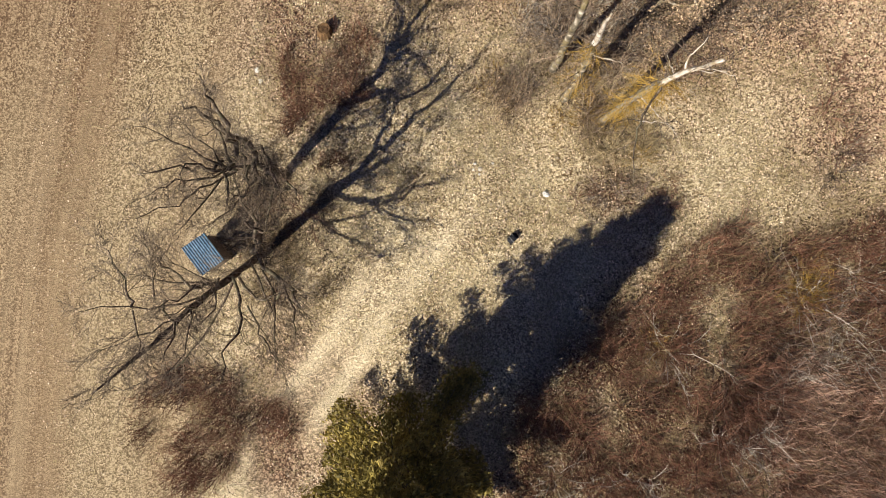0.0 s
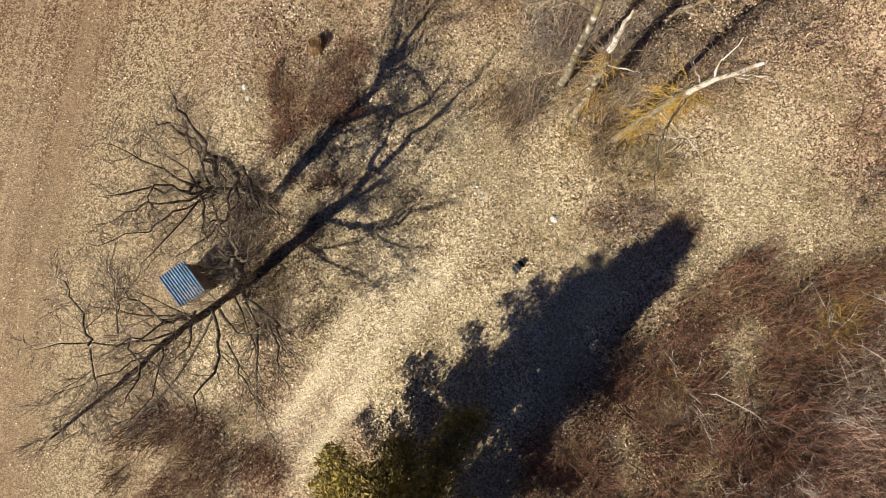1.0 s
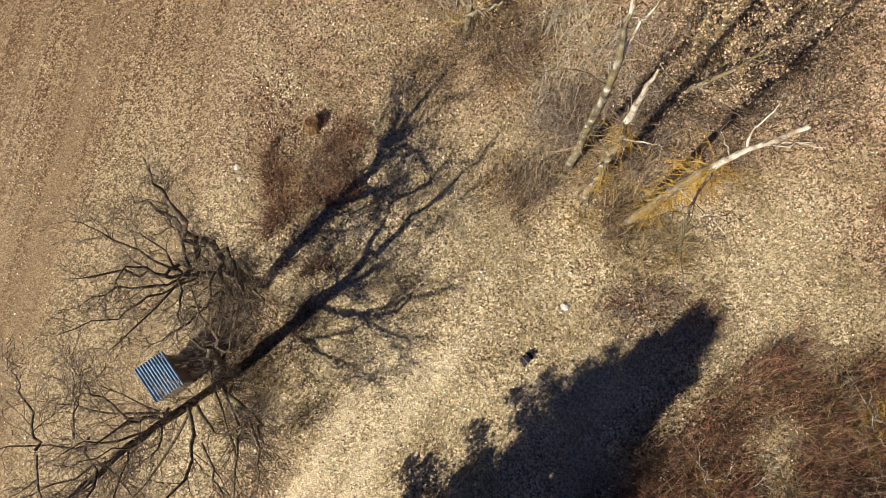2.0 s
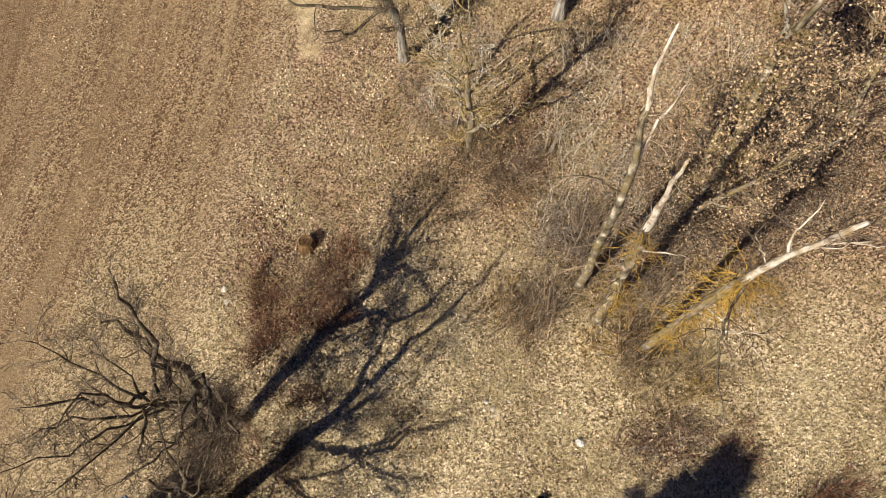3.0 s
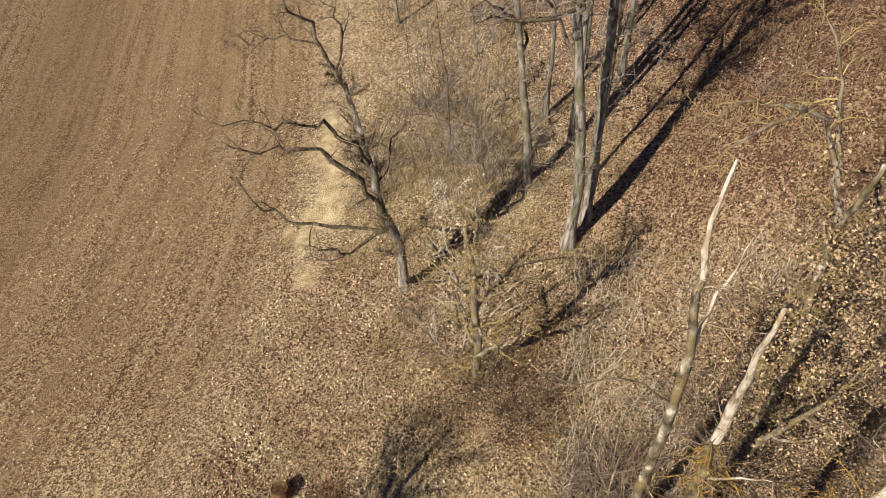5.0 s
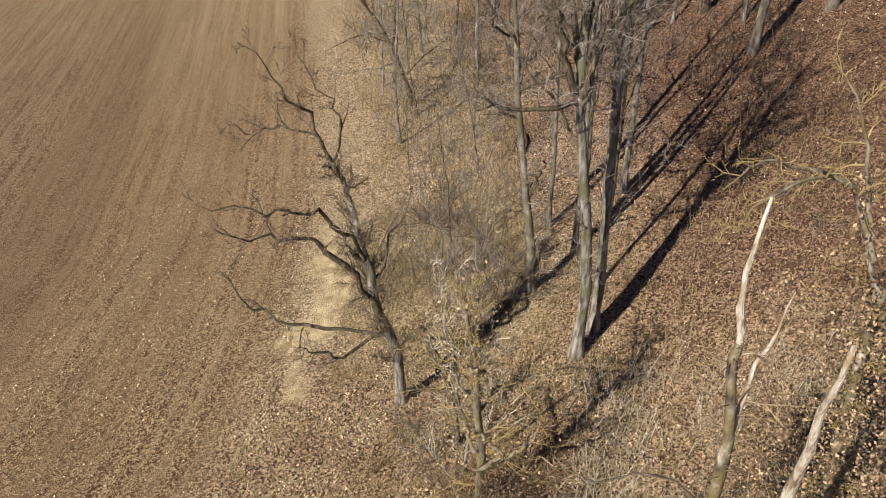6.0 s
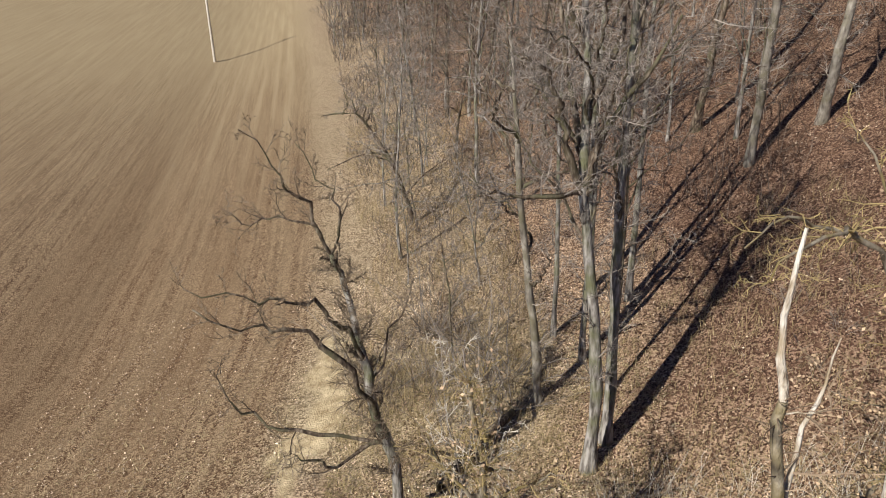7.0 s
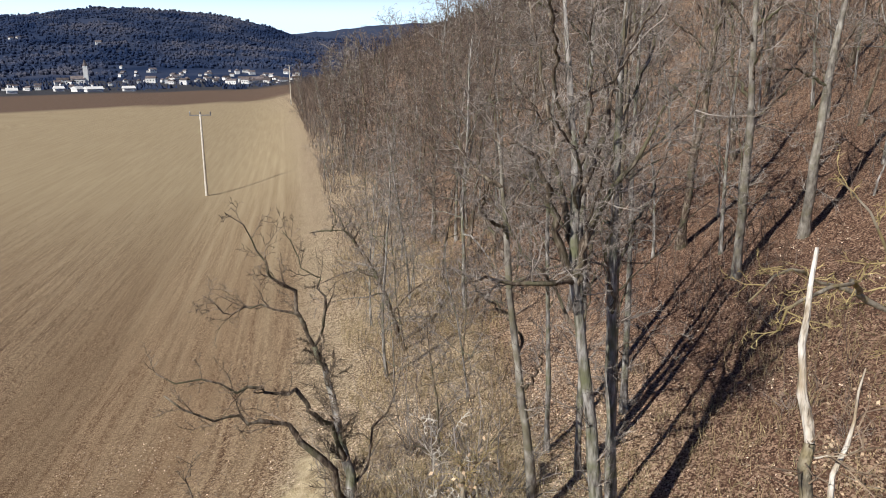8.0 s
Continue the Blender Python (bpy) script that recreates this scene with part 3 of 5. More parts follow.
    shaped_tree("oak_tree", "leaning bare oak with wide dark limbs beside the hide", b, stem, (0.16, 0.03), limbs, BARK_DARK, TWIG_OAK, 21, 1.5, 12, 3, gnarl=0.035, slim=0.48, stout=0.012, thin=0.007, stem_twigs=44, spread=(18, 52), lift=0.02, wander=0.17)


def oak_of_glade():
    b = (-6.7, 3.1)
    stem = rel(b, [(-6.92, 3.2, 0.2), (-6.87, 3.12, 1.32), (-7.12, 3.09, 2.61)])
    limbs = [
        (rel(b, [(-7.12, 3.09, 2.5), (-6.86, 3.2, 3.6), (-6.74, 3.7, 4.45), (-7.24, 3.96, 5.46), (-7.96, 4.44, 5.97), (-8.4, 4.98, 6.37)]), 0.3),
        (rel(b, [(-7.1, 3.12, 2.5), (-6.31, 2.85, 3.69), (-5.57, 2.06, 4.49), (-5.23, 2.34, 5.42), (-4.7, 1.77, 6.41)]), 0.25),
        (rel(b, [(-6.74, 3.7, 4.45), (-6.15, 3.29, 4.89), (-5.61, 2.36, 5.19), (-5.46, 1.59, 5.21)]), 0.17),
        (rel(b, [(-6.88, 3.18, 3.49), (-6.28, 2.32, 3.9), (-6.16, 1.35, 3.9), (-6.6, 0.36, 3.76)]), 0.16),
        (rel(b, [(-6.9, 3.1, 1.5), (-6.75, 2.65, 2.06), (-6.59, 1.81, 3.16), (-6.82, 1.13, 4.47)]), 0.09),
        (rel(b, [(-7.12, 3.1, 3.0), (-7.9, 2.6, 5.0), (-8.5, 2.2, 6.4), (-9.2, 1.7, 7.4)]), 0.12),
        (rel(b, [(-7.1, 3.3, 4.8), (-7.0, 4.0, 6.4), (-6.9, 4.4, 8.2), (-6.8, 4.9, 9.6)]), 0.2),
        (rel(b, [(-7.2, 2.8, 4.4), (-8.0, 2.7, 5.6), (-8.7, 2.6, 6.6), (-9.3, 2.3, 7.6)]), 0.117),
        (rel(b, [(-7.2, 2.7, 4.6), (-8.0, 2.0, 5.8), (-8.6, 1.5, 6.6), (-9.3, 0.9, 7.8)]), 0.098),
        (rel(b, [(-7.0, 2.9, 2.4), (-7.2, 2.0, 3.6), (-7.5, 1.3, 4.6), (-8.1, 0.8, 5.2)]), 0.117),
        (rel(b, [(-7.3, 2.8, 5.4), (-7.6, 3.4, 6.6), (-8.2, 3.9, 7.8)]), 0.078),
        (rel(b, [(-7.3, 2.8, 5.8), (-8.3, 3.4, 7.2), (-9.0, 3.7, 8.4)]), 0.088),
        (rel(b, [(-7.2, 2.8, 5.0), (-7.6, 1.4, 6.8), (-7.9, 0.5, 8.2)]), 0.088),
        (rel(b, [(-7.1, 2.9, 3.8), (-6.6, 3.3, 5.4), (-6.3, 3.5, 7.0)]), 0.078),
        (rel(b, [(-7.1, 3.1, 3.2), (-6.9, 2.1, 4.2), (-7.1, 1.6, 5.5)]), 0.11),
        (rel(b, [(-7.3, 3.0, 4.4), (-7.2, 2.5, 5.7), (-6.9, 1.7, 6.3), (-6.9, 1.1, 6.3)]), 0.12),
        (rel(b, [(-7.1, 3.0, 2.5), (-7.7, 4.1, 2.9), (-8.2, 5.0, 3.2)]), 0.06),
        (rel(b, [(-7.0, 3.0, 1.7), (-6.8, 2.1, 2.5), (-6.8, 1.5, 3.7)]), 0.06),
        (rel(b, [(-7.4, 3.0, 5.4), (-7.5, 2.7, 6.6), (-7.8, 2.5, 7.8), (-7.6, 1.8, 9.0)]), 0.11),
        (rel(b, [(-7.3, 3.0, 4.7), (-7.7, 4.0, 5.0), (-7.6, 4.6, 5.9), (-7.2, 5.2, 7.0)]), 0.11),
    ]
    shaped_tree("oak_tree", "bare spreading oak at the edge of the field", b, stem, (0.24, 0.17), limbs, BARK_DARK, TWIG_OAK, 22, 1.3, 12, 3, gnarl=0.035, slim=0.48, stout=0.012, thin=0.0075, stem_twigs=44, spread=(20, 62), lift=0.03, wander=0.2)


def oak_at_bank():
    b = (-1.65, 17.1)
    stem = rel(b, [(-1.7, 16.8, 1.6), (-2.1, 16.5, 3.8), (-2.3, 16.4, 5.4), (-2.5, 16.8, 6.2), (-2.9, 17.4, 7.5), (-3.2, 17.6, 8.4)])
    limbs = [
        (rel(b, [(-3.2, 17.6, 8.3), (-3.6, 17.5, 9.4), (-4.0, 17.3, 10.3), (-4.3, 17.1, 11.0), (-4.9, 17.0, 12.0)]), 0.065),
        (rel(b, [(-3.5, 17.5, 9.2), (-4.4, 17.3, 9.5), (-5.2, 17.2, 9.4), (-5.7, 17.0, 9.8)]), 0.043),
        (rel(b, [(-3.2, 17.6, 8.4), (-3.0, 17.7, 9.0), (-3.0, 17.8, 9.9), (-3.4, 17.9, 10.3), (-4.0, 18.0, 11.3)]), 0.050),
        (rel(b, [(-2.1, 16.4, 3.9), (-2.5, 15.5, 6.0), (-3.4, 15.2, 7.2), (-3.9, 14.9, 7.7), (-4.7, 14.6, 7.9), (-5.7, 14.3, 8.6)]), 0.101),
        (rel(b, [(-2.4, 16.5, 5.8), (-2.8, 15.7, 7.3), (-3.3, 15.4, 8.0), (-4.0, 15.1, 8.4), (-4.8, 14.8, 8.5), (-5.9, 14.5, 9.0)]), 0.079),
        (rel(b, [(-1.9, 16.6, 2.9), (-3.2, 15.7, 2.8), (-3.9, 15.3, 3.4), (-4.5, 15.0, 3.3)]), 0.072),
        (rel(b, [(-1.9, 16.6, 2.8), (-3.7, 16.0, 3.6), (-4.9, 16.0, 3.8), (-5.7, 16.0, 4.3), (-6.1, 16.0, 5.1), (-6.0, 16.0, 6.0)]), 0.072),
        (rel(b, [(-2.3, 16.4, 5.0), (-1.6, 16.8, 6.4), (-1.0, 17.2, 7.8)]), 0.050),
    ]
    shaped_tree("oak_tree", "bare gnarled oak with long limbs over the field's bank", b, stem, (0.2, 0.06), limbs, BARK, TWIG_OAK, 23, 1.1, 11, 3, BARK_DARK, gnarl=0.05, slim=0.9, stout=0.02, thin=0.0085, stem_twigs=60, spread=(25, 70), wander=0.26)


def dead_birch(base, stem, limbs, seed, label, top_from, r, twig, shoots, bark=None, hung=0):
    bark = bark or LICHEN_BARK
    ob = shaped_tree("dead_birch", label, base, rel(base, stem), r, [(rel(base, p), q * 0.75, *own) for p, q, *own in limbs], bark, twig, seed, 1.1, 4, 2,
                     DEAD_WOOD, DEAD_WOOD, top_from, -0.16, thin=0.011, stem_twigs=shoots)
    if hung:
        rng = np.random.default_rng(seed + 5)
        line, w = smooth_line([(0, 0, 0)] + rel(base, stem)), Wood()
        for _ in range(hung):
            p, _d = along(line, rng.uniform(0.14, 0.6))
            q = bend(rng, p, (rng.normal(0.1, 0.7), rng.normal(-0.5, 0.7), rng.uniform(0.1, 0.7)), rng.uniform(0.35, 1.15), 4, 0.24, -0.2)
            w.spike(q, 0.01)
            sprout(rng, w, q, 0.01, 7, 0.42, 1, -0.2, 0.15, thin=0.007, quick=True)
        tagged(part("drooping_growth", w.data(), TWIG_ORANGE, ob, "drooping orange-yellow shoots"), kind="stuff")
    return ob


oak_by_hide()
oak_of_glade()
oak_at_bank()
dead_birch((6.5, 5.3), [(6.5, 5.25, 2.2), (6.4, 5.1, 5.0), (6.2, 4.9, 7.9), (6.2, 4.75, 9.4), (6.15, 4.6, 11.0), (6.22, 4.4, 12.2), (6.2, 4.25, 13.5)],
           [([(6.2, 4.6, 11.1), (6.1, 4.85, 11.6), (6.18, 4.9, 11.9), (6.28, 5.05, 12.5)], 0.045), ([(6.2, 4.4, 12.3), (6.4, 4.15, 12.8), (6.55, 3.95, 13.3)], 0.03),
            ([(6.2, 4.7, 10.2), (5.95, 4.9, 10.6), (5.85, 5.2, 10.7)], 0.025), ([(6.2, 4.6, 11.6), (6.28, 4.3, 12.3), (6.38, 4.1, 13.1)], 0.03),
            ([(6.2, 4.8, 9.0), (5.95, 4.2, 9.0), (5.55, 3.6, 9.2), (5.4, 2.9, 9.1), (5.35, 1.9, 9.3)], 0.06, BARK_DARK),
            ([(5.55, 3.65, 9.2), (5.95, 3.6, 9.4), (6.5, 3.5, 9.3)], 0.03, DEAD_WOOD), ([(5.6, 3.65, 9.15), (5.2, 3.7, 9.3), (4.9, 3.6, 9.3)], 0.025, BARK_DARK),
            ([(6.3, 5.0, 6.4), (6.9, 4.3, 6.6), (7.6, 3.7, 6.2), (8.0, 3.2, 5.6)], 0.035)],
           31, "broken dead birch with a bleached white top and orange shoots", 0.58, (0.165, 0.036), TWIG_DARK, 14, hung=150)
dead_birch((5.0, 6.2), [(4.9, 6.2, 2.6), (4.72, 6.15, 5.2), (4.42, 6.0, 8.0), (4.2, 5.8, 9.9), (3.98, 5.55, 11.7), (3.78, 5.3, 13.4)],
           [([(4.5, 6.0, 7.6), (4.9, 5.6, 8.4), (5.2, 5.4, 8.8)], 0.04), ([(4.4, 6.0, 8.2), (3.7, 6.0, 8.4), (3.2, 5.9, 8.0), (2.9, 5.7, 7.2)], 0.022, BARK_DARK),
            ([(4.6, 6.1, 6.4), (5.3, 6.5, 7.0), (5.9, 6.6, 7.0)], 0.02, BARK_DARK), ([(4.7, 6.1, 5.2), (3.9, 5.6, 5.4), (3.4, 5.2, 5.0)], 0.02, BARK_DARK)],
           32, "dead birch snag with peeling pale bark", 0.62, (0.19, 0.03), TWIG_MIX, 110, PEELING, 46)
dead_birch((4.5, 7.4), [(4.4, 7.35, 3.0), (4.3, 7.3, 6.0), (4.1, 7.2, 9.0), (3.88, 7.3, 10.8), (3.86, 7.5, 11.6), (3.78, 7.65, 12.4), (3.9, 7.8, 13.4)],
           [([(4.1, 7.25, 9.2), (4.16, 7.35, 10.4), (4.28, 7.45, 11.3), (4.45, 7.55, 12.2)], 0.065), ([(3.9, 7.4, 11.2), (4.15, 7.35, 11.25), (4.4, 7.3, 11.4)], 0.02),
            ([(4.2, 7.2, 8.0), (3.3, 7.4, 8.6), (2.4, 7.4, 8.4), (1.7, 7.5, 8.6)], 0.035, BARK_DARK)], 33,
           "slender dead birch with a forked white top", 0.66, (0.15, 0.024), TWIG_MIX, 64, PEELING)

# ---- tall trees on the slope ----
def tall(name, label, base, stem, r, seed, bark, limbs, height_twigs=1.5, count=13):
    rng = np.random.default_rng(seed)
    full = []
    line = rel(base, stem)
    top = line[-1]
    for pts, q in limbs:
        full.append((rel(base, pts), q))
    for i in range(8):
        a = i * 2.4 + seed
        f = 0.42 + 0.065 * i
        p = along([(0, 0, 0)] + line, f)[0]
        q = bend(rng, p, (math.cos(a), math.sin(a), rng.uniform(0.8, 2.0)), top[2] * rng.uniform(0.22, 0.36), 7, 0.24, 0.07)
        full.append(([tuple(v) for v in q], r[0] * rng.uniform(0.22, 0.34)))
    shaped_tree(name, label, base, line, r, full, bark, TWIG_GREY, seed, height_twigs, count, 3, BARK_DARK, stem_twigs=26, stout=0.014, thin=0.0075, spread=(30, 75), wander=0.34)


tall("ash_tree", "tall bare ash with a broom of upright limbs", (4.38, 18.24),
     [(4.3, 18.2, 3.5), (3.9, 18.1, 7.0), (3.4, 18.0, 9.9), (3.4, 18.3, 12.4), (3.2, 18.7, 14.6), (3.0, 19.0, 17.5)], (0.205, 0.045), 41, BARK,
     [([(3.3, 18.0, 10.1), (2.9, 17.8, 11.3), (2.6, 17.5, 12.4), (2.2, 17.2, 13.2), (1.6, 17.0, 13.6)], 0.13),
      ([(3.4, 18.0, 10.1), (3.7, 18.0, 11.2), (4.1, 18.0, 12.1), (4.7, 18.0, 12.9), (5.4, 18.0, 14.3)], 0.13),
      ([(3.4, 18.0, 9.9), (2.7, 17.2, 10.1), (1.8, 17.0, 10.2), (1.0, 16.8, 10.4), (0.6, 16.5, 10.3)], 0.08),
      ([(3.4, 18.1, 10.8), (2.9, 18.6, 13.0), (2.5, 18.8, 15.0), (2.2, 19.0, 16.8)], 0.1),
      ([(3.4, 18.2, 11.5), (4.0, 18.6, 13.2), (4.4, 18.9, 15.0), (4.6, 19.1, 17.0)], 0.1)])
tall("ash_tree", "bare ash standing close behind another trunk", (5.1, 19.3),
     [(5.0, 19.3, 4.0), (4.8, 19.4, 8.0), (4.7, 19.5, 12.0), (4.7, 19.6, 15.5), (4.9, 19.7, 18.5)], (0.19, 0.05), 42, BARK, [])
tall("ash_tree", "slim grey tree on the brown slope", (3.14, 21.75),
     [(3.0, 21.6, 2.0), (2.6, 21.4, 5.0), (2.1, 21.1, 8.6), (1.9, 20.8, 11.0), (1.6, 20.5, 13.5)], (0.19, 0.04), 43, BARK_PALE, [], 1.2, 6)
for k, (x, y, r, h, bark) in enumerate(((5.7, 21.6, 0.1, 15, BARK_DARK), (5.0, 23.6, 0.13, 16, BARK), (6.4, 24.6, 0.12, 17, BARK_DARK), (4.2, 25.8, 0.12, 15, BARK),
                                        (7.4, 26.8, 0.13, 18, BARK), (6.0, 28.4, 0.18, 17, BARK))):
    z = gz(x, y)
    tall("ash_tree", "bare grey ash in a close group on the slope", (x, y), [(x - 0.1, y, z + h * 0.3), (x - 0.3, y + 0.1, z + h * 0.6), (x - 0.2, y + 0.2, z + h)], (r, 0.04), 80 + k, bark, [], 1.5, 7)
tall("beech_tree", "pale-barked tree on the leaf-covered hillside", (14.2, 33.2),
     [(14.0, 32.9, 10.0), (13.5, 32.0, 14.0), (13.3, 32.0, 17.0), (13.2, 32.0, 22.0)], (0.23, 0.07), 44, BARK_PALE, [], 1.8, 7)
tall("beech_tree", "tall bare tree high on the hillside", (17.6, 34.0),
     [(17.1, 32.9, 11.0), (17.3, 33.0, 14.5), (17.8, 33.2, 19.0), (18.2, 33.2, 23.0)], (0.24, 0.07), 45, BARK_PALE, [], 1.8, 7)
tall("beech_tree", "bare tree on the shaded hillside", (13.5, 39.2),
     [(13.2, 37.6, 10.0), (13.6, 37.5, 14.0), (13.8, 37.6, 18.0), (14.0, 37.8, 23.0)], (0.24, 0.06), 46, BARK_DARK, [], 1.8, 7)
tall("lime_tree", "bare young tree with limbs bowed over the field's edge", (-2.4, 40.6),
     [(-2.83, 40.2, 1.24), (-3.44, 40.0, 3.18), (-4.65, 40.0, 5.23), (-5.47, 40.0, 6.25), (-7.37, 40.0, 6.1)], (0.17, 0.03), 47, BARK_DARK,
     [([(-3.44, 40.0, 3.18), (-4.22, 40.0, 3.89), (-5.82, 40.0, 3.66), (-7.25, 40.0, 2.92)], 0.08), ([(-3.44, 40.0, 3.18), (-3.14, 40.0, 5.77), (-3.28, 40.0, 8.22)], 0.09),
      ([(-2.83, 40.1, 1.3), (-1.46, 40.0, 2.8), (-0.32, 40.0, 3.65)], 0.07)], 1.2, 6)

# ---- the wood ----
rng = np.random.default_rng(5)
kinds = []
for h, bole, r, cr, n, twigs, thin, bark, twig in (
        (18, 0.26, 0.13, 4.8, 17, 6, 0.015, BARK, TWIG), (20, 0.34, 0.15, 4.8, 17, 6, 0.015, BARK_DARK, TWIG), (14, 0.2, 0.1, 4.0, 15, 6, 0.014, BARK, TWIG_GREY),
        (10, 0.16, 0.07, 3.2, 13, 6, 0.012, BARK_DARK, TWIG_GREY), (16, 0.24, 0.13, 4.8, 16, 6, 0.015, BARK_DARK, TWIG), (11, 0.22, 0.06, 2.8, 13, 6, 0.012, BARK, TWIG_GREY),
        (19, 0.25, 0.18, 5.4, 15, 6, 0.034, BARK, TWIG_GREY), (16, 0.2, 0.15, 5.0, 15, 6, 0.034, BARK_DARK, TWIG), (13, 0.12, 0.11, 4.4, 14, 6, 0.032, BARK, TWIG)):
    kinds.append(bare_tree(rng, h, bole, r, cr, n, 3 if thin < 0.03 else 2, twigs, bark, twig, thin))
taken = [(4.4, 18.2), (5.1, 19.3), (3.1, 21.7), (13.7, 32.2), (17, 32.7), (13.1, 37.6), (-1.6, 17.1), (-2.4, 40.6), (6.5, 5.3), (4.5, 7.4)]
used = set()
WOOD_LABELS = ("leafless grey tree among the trees of the hillside", "tall dark-barked leafless tree of the hillside wood", "slim leafless tree of the wood",
               "young dark leafless tree at the wood's edge", "leafless tree with a wide brown crown in the wood", "thin grey leafless sapling of the wood",
               "leafless grey tree far along the wood", "dark leafless tree far along the wood", "low leafless tree at the far wood's edge")


def set_tree(k, x, y, s):
    m = pose(x, y, gz(x, y), rng.uniform(-4, 4), rng.uniform(-4, 4), rng.uniform(0, 360)) @ Matrix.Diagonal((s, s, s, 1))
    t = kinds[k] if k not in used else copy_thing(kinds[k], pose(0, 0, 0))
    used.add(k)
    t.matrix_basis = m
    tagged(t, WOOD_LABELS[k], "tree", "trees of the wood")


made = 0
while made < 175:
    y = 23 + 90 * rng.uniform(0, 1) ** 1.3
    e = float(np.interp(y, EDGE_Y, EDGE_X))
    u = rng.uniform(0, 1) ** 1.05
    x = e + 2.6 + u * (20 + 0.62 * y)
    if y < 36 and 3.2 < x < 10 or y < 34 and 8 < x < 24 or x > 0.7 * y + 8 or y < 30 and x < 3 and rng.uniform() < 0.6:
        continue
    if any((x - a) ** 2 + (y - c) ** 2 < (1.1 + 0.01 * y) ** 2 for a, c in taken):
        continue
    taken.append((x, y))
    small = x - e < 8 or y < 34
    set_tree(int(rng.choice([3, 3, 5, 2, 5])) if small else int(rng.choice([0, 1, 2, 4, 2, 5, 3])), x, y, rng.uniform(0.75, 1.12))
    made += 1
made = 0
while made < 130:
    y = 105 + 330 * rng.uniform(0, 1) ** 1.5
    e = float(np.interp(y, EDGE_Y, EDGE_X))
    x = e + 2.5 + rng.uniform(0, 1) ** 1.2 * (14 + 0.45 * y)
    if any((x - a) ** 2 + (y - c) ** 2 < (1.2 + 0.008 * y) ** 2 for a, c in taken):
        continue
    taken.append((x, y))
    set_tree(8 if x - e < 8 else int(rng.choice([6, 7, 8])), x, y, rng.uniform(0.95, 1.4))
    made += 1

# ---- young oaks that keep their leaves ----
def leaves_on(ob, count, seed, low=0.0, size=(0.03, 0.056), spread=0.1, within=9.0):
    """Withered leaves that cling to the twigs of a tree, above the height low and within a distance of its foot."""
    rg = np.random.default_rng(seed)
    crown = [c for c in ob.children if c.name.startswith("crown")][0]
    co = np.empty(len(crown.data.vertices) * 3)
    crown.data.vertices.foreach_get("co", co)
    co = co.reshape(-1, 3)
    co = co[(co[:, 2] > low) & (np.hypot(co[:, 0], co[:, 1]) < within)]
    lv = Wood()
    for p in co[rg.integers(0, len(co), count)]:
        n1 = unit(rg.normal(0, 1, 3))
        s = rg.uniform(*size)
        lv.blade(p + rg.normal(0, spread, 3), n1 * s, unit(np.cross(n1, rg.normal(0, 1, 3))) * s * 0.6)
    part("foliage", lv.data(), LEAF_BROWN, ob, "withered brown leaves")


def withered_oak(x, y, height, seed):
    rg = np.random.default_rng(seed)
    ob = bare_tree(rg, height, 0.22, 0.13, 2.6, 11, 2, 6, LICHEN_BARK, TWIG_STRAW, 0.009, apart=True)
    ob.name = "young_oak"
    ob.location, ob.rotation_euler = (x, y, gz(x, y)), (radians(rg.uniform(-7, 7)), radians(rg.uniform(-9, 3)), 0)
    leaves_on(ob, 3000, seed + 100)
    tagged(ob, "young oak that keeps its withered brown leaves", "tree")


for k, (x, y, h) in enumerate(((8.9, 11.2, 9.2), (8.3, 9.6, 7.4), (10.6, 12.6, 8.6), (13.6, 12.6, 8.0))):
    withered_oak(x, y, h, 60 + k)
leaning_trunk = shaped_tree("dead_tree", "leaning dead trunk with flaking pale bark among leafy oaks", (8.7, 10.3), rel((8.7, 10.3), [(8.5, 10.3, 4.0), (8.05, 10.4, 7.3), (7.85, 10.5, 9.2), (7.64, 10.05, 10.7), (7.5, 9.8, 11.6)]),
            (0.15, 0.05), [(rel((8.7, 10.3), [(7.85, 10.5, 9.2), (7.7, 10.7, 9.8), (7.5, 11.0, 10.6), (7.5, 11.3, 11.5)]), 0.07),
                           (rel((8.7, 10.3), [(7.65, 10.8, 10.2), (7.0, 11.2, 11.5), (6.0, 10.9, 12.0), (5.0, 10.5, 12.4), (4.4, 10.3, 12.0)]), 0.06, LICHEN_BARK),
                           (rel((8.7, 10.3), [(6.4, 11.0, 11.9), (5.7, 10.2, 12.3), (4.8, 9.7, 12.2), (4.3, 9.4, 11.8)]), 0.045, LICHEN_BARK),
                           (rel((8.7, 10.3), [(7.5, 11.0, 10.8), (7.2, 11.3, 11.8), (6.8, 11.4, 12.8), (6.3, 11.9, 13.6)]), 0.05, LICHEN_BARK),
                           (rel((8.7, 10.3), [(8.05, 10.4, 7.3), (8.6, 11.0, 8.2), (8.9, 11.5, 9.4)]), 0.05)], PEELING, TWIG_LICHEN, 73, 0.9, 8, 3, BARK_PALE, PEELING, 0.6, -0.05, stem_twigs=40)
leaves_on(leaning_trunk, 4200, 173, 2.0, spread=0.3, within=1.7)
crook = (0.8, 12.4)
rg = np.random.default_rng(74)
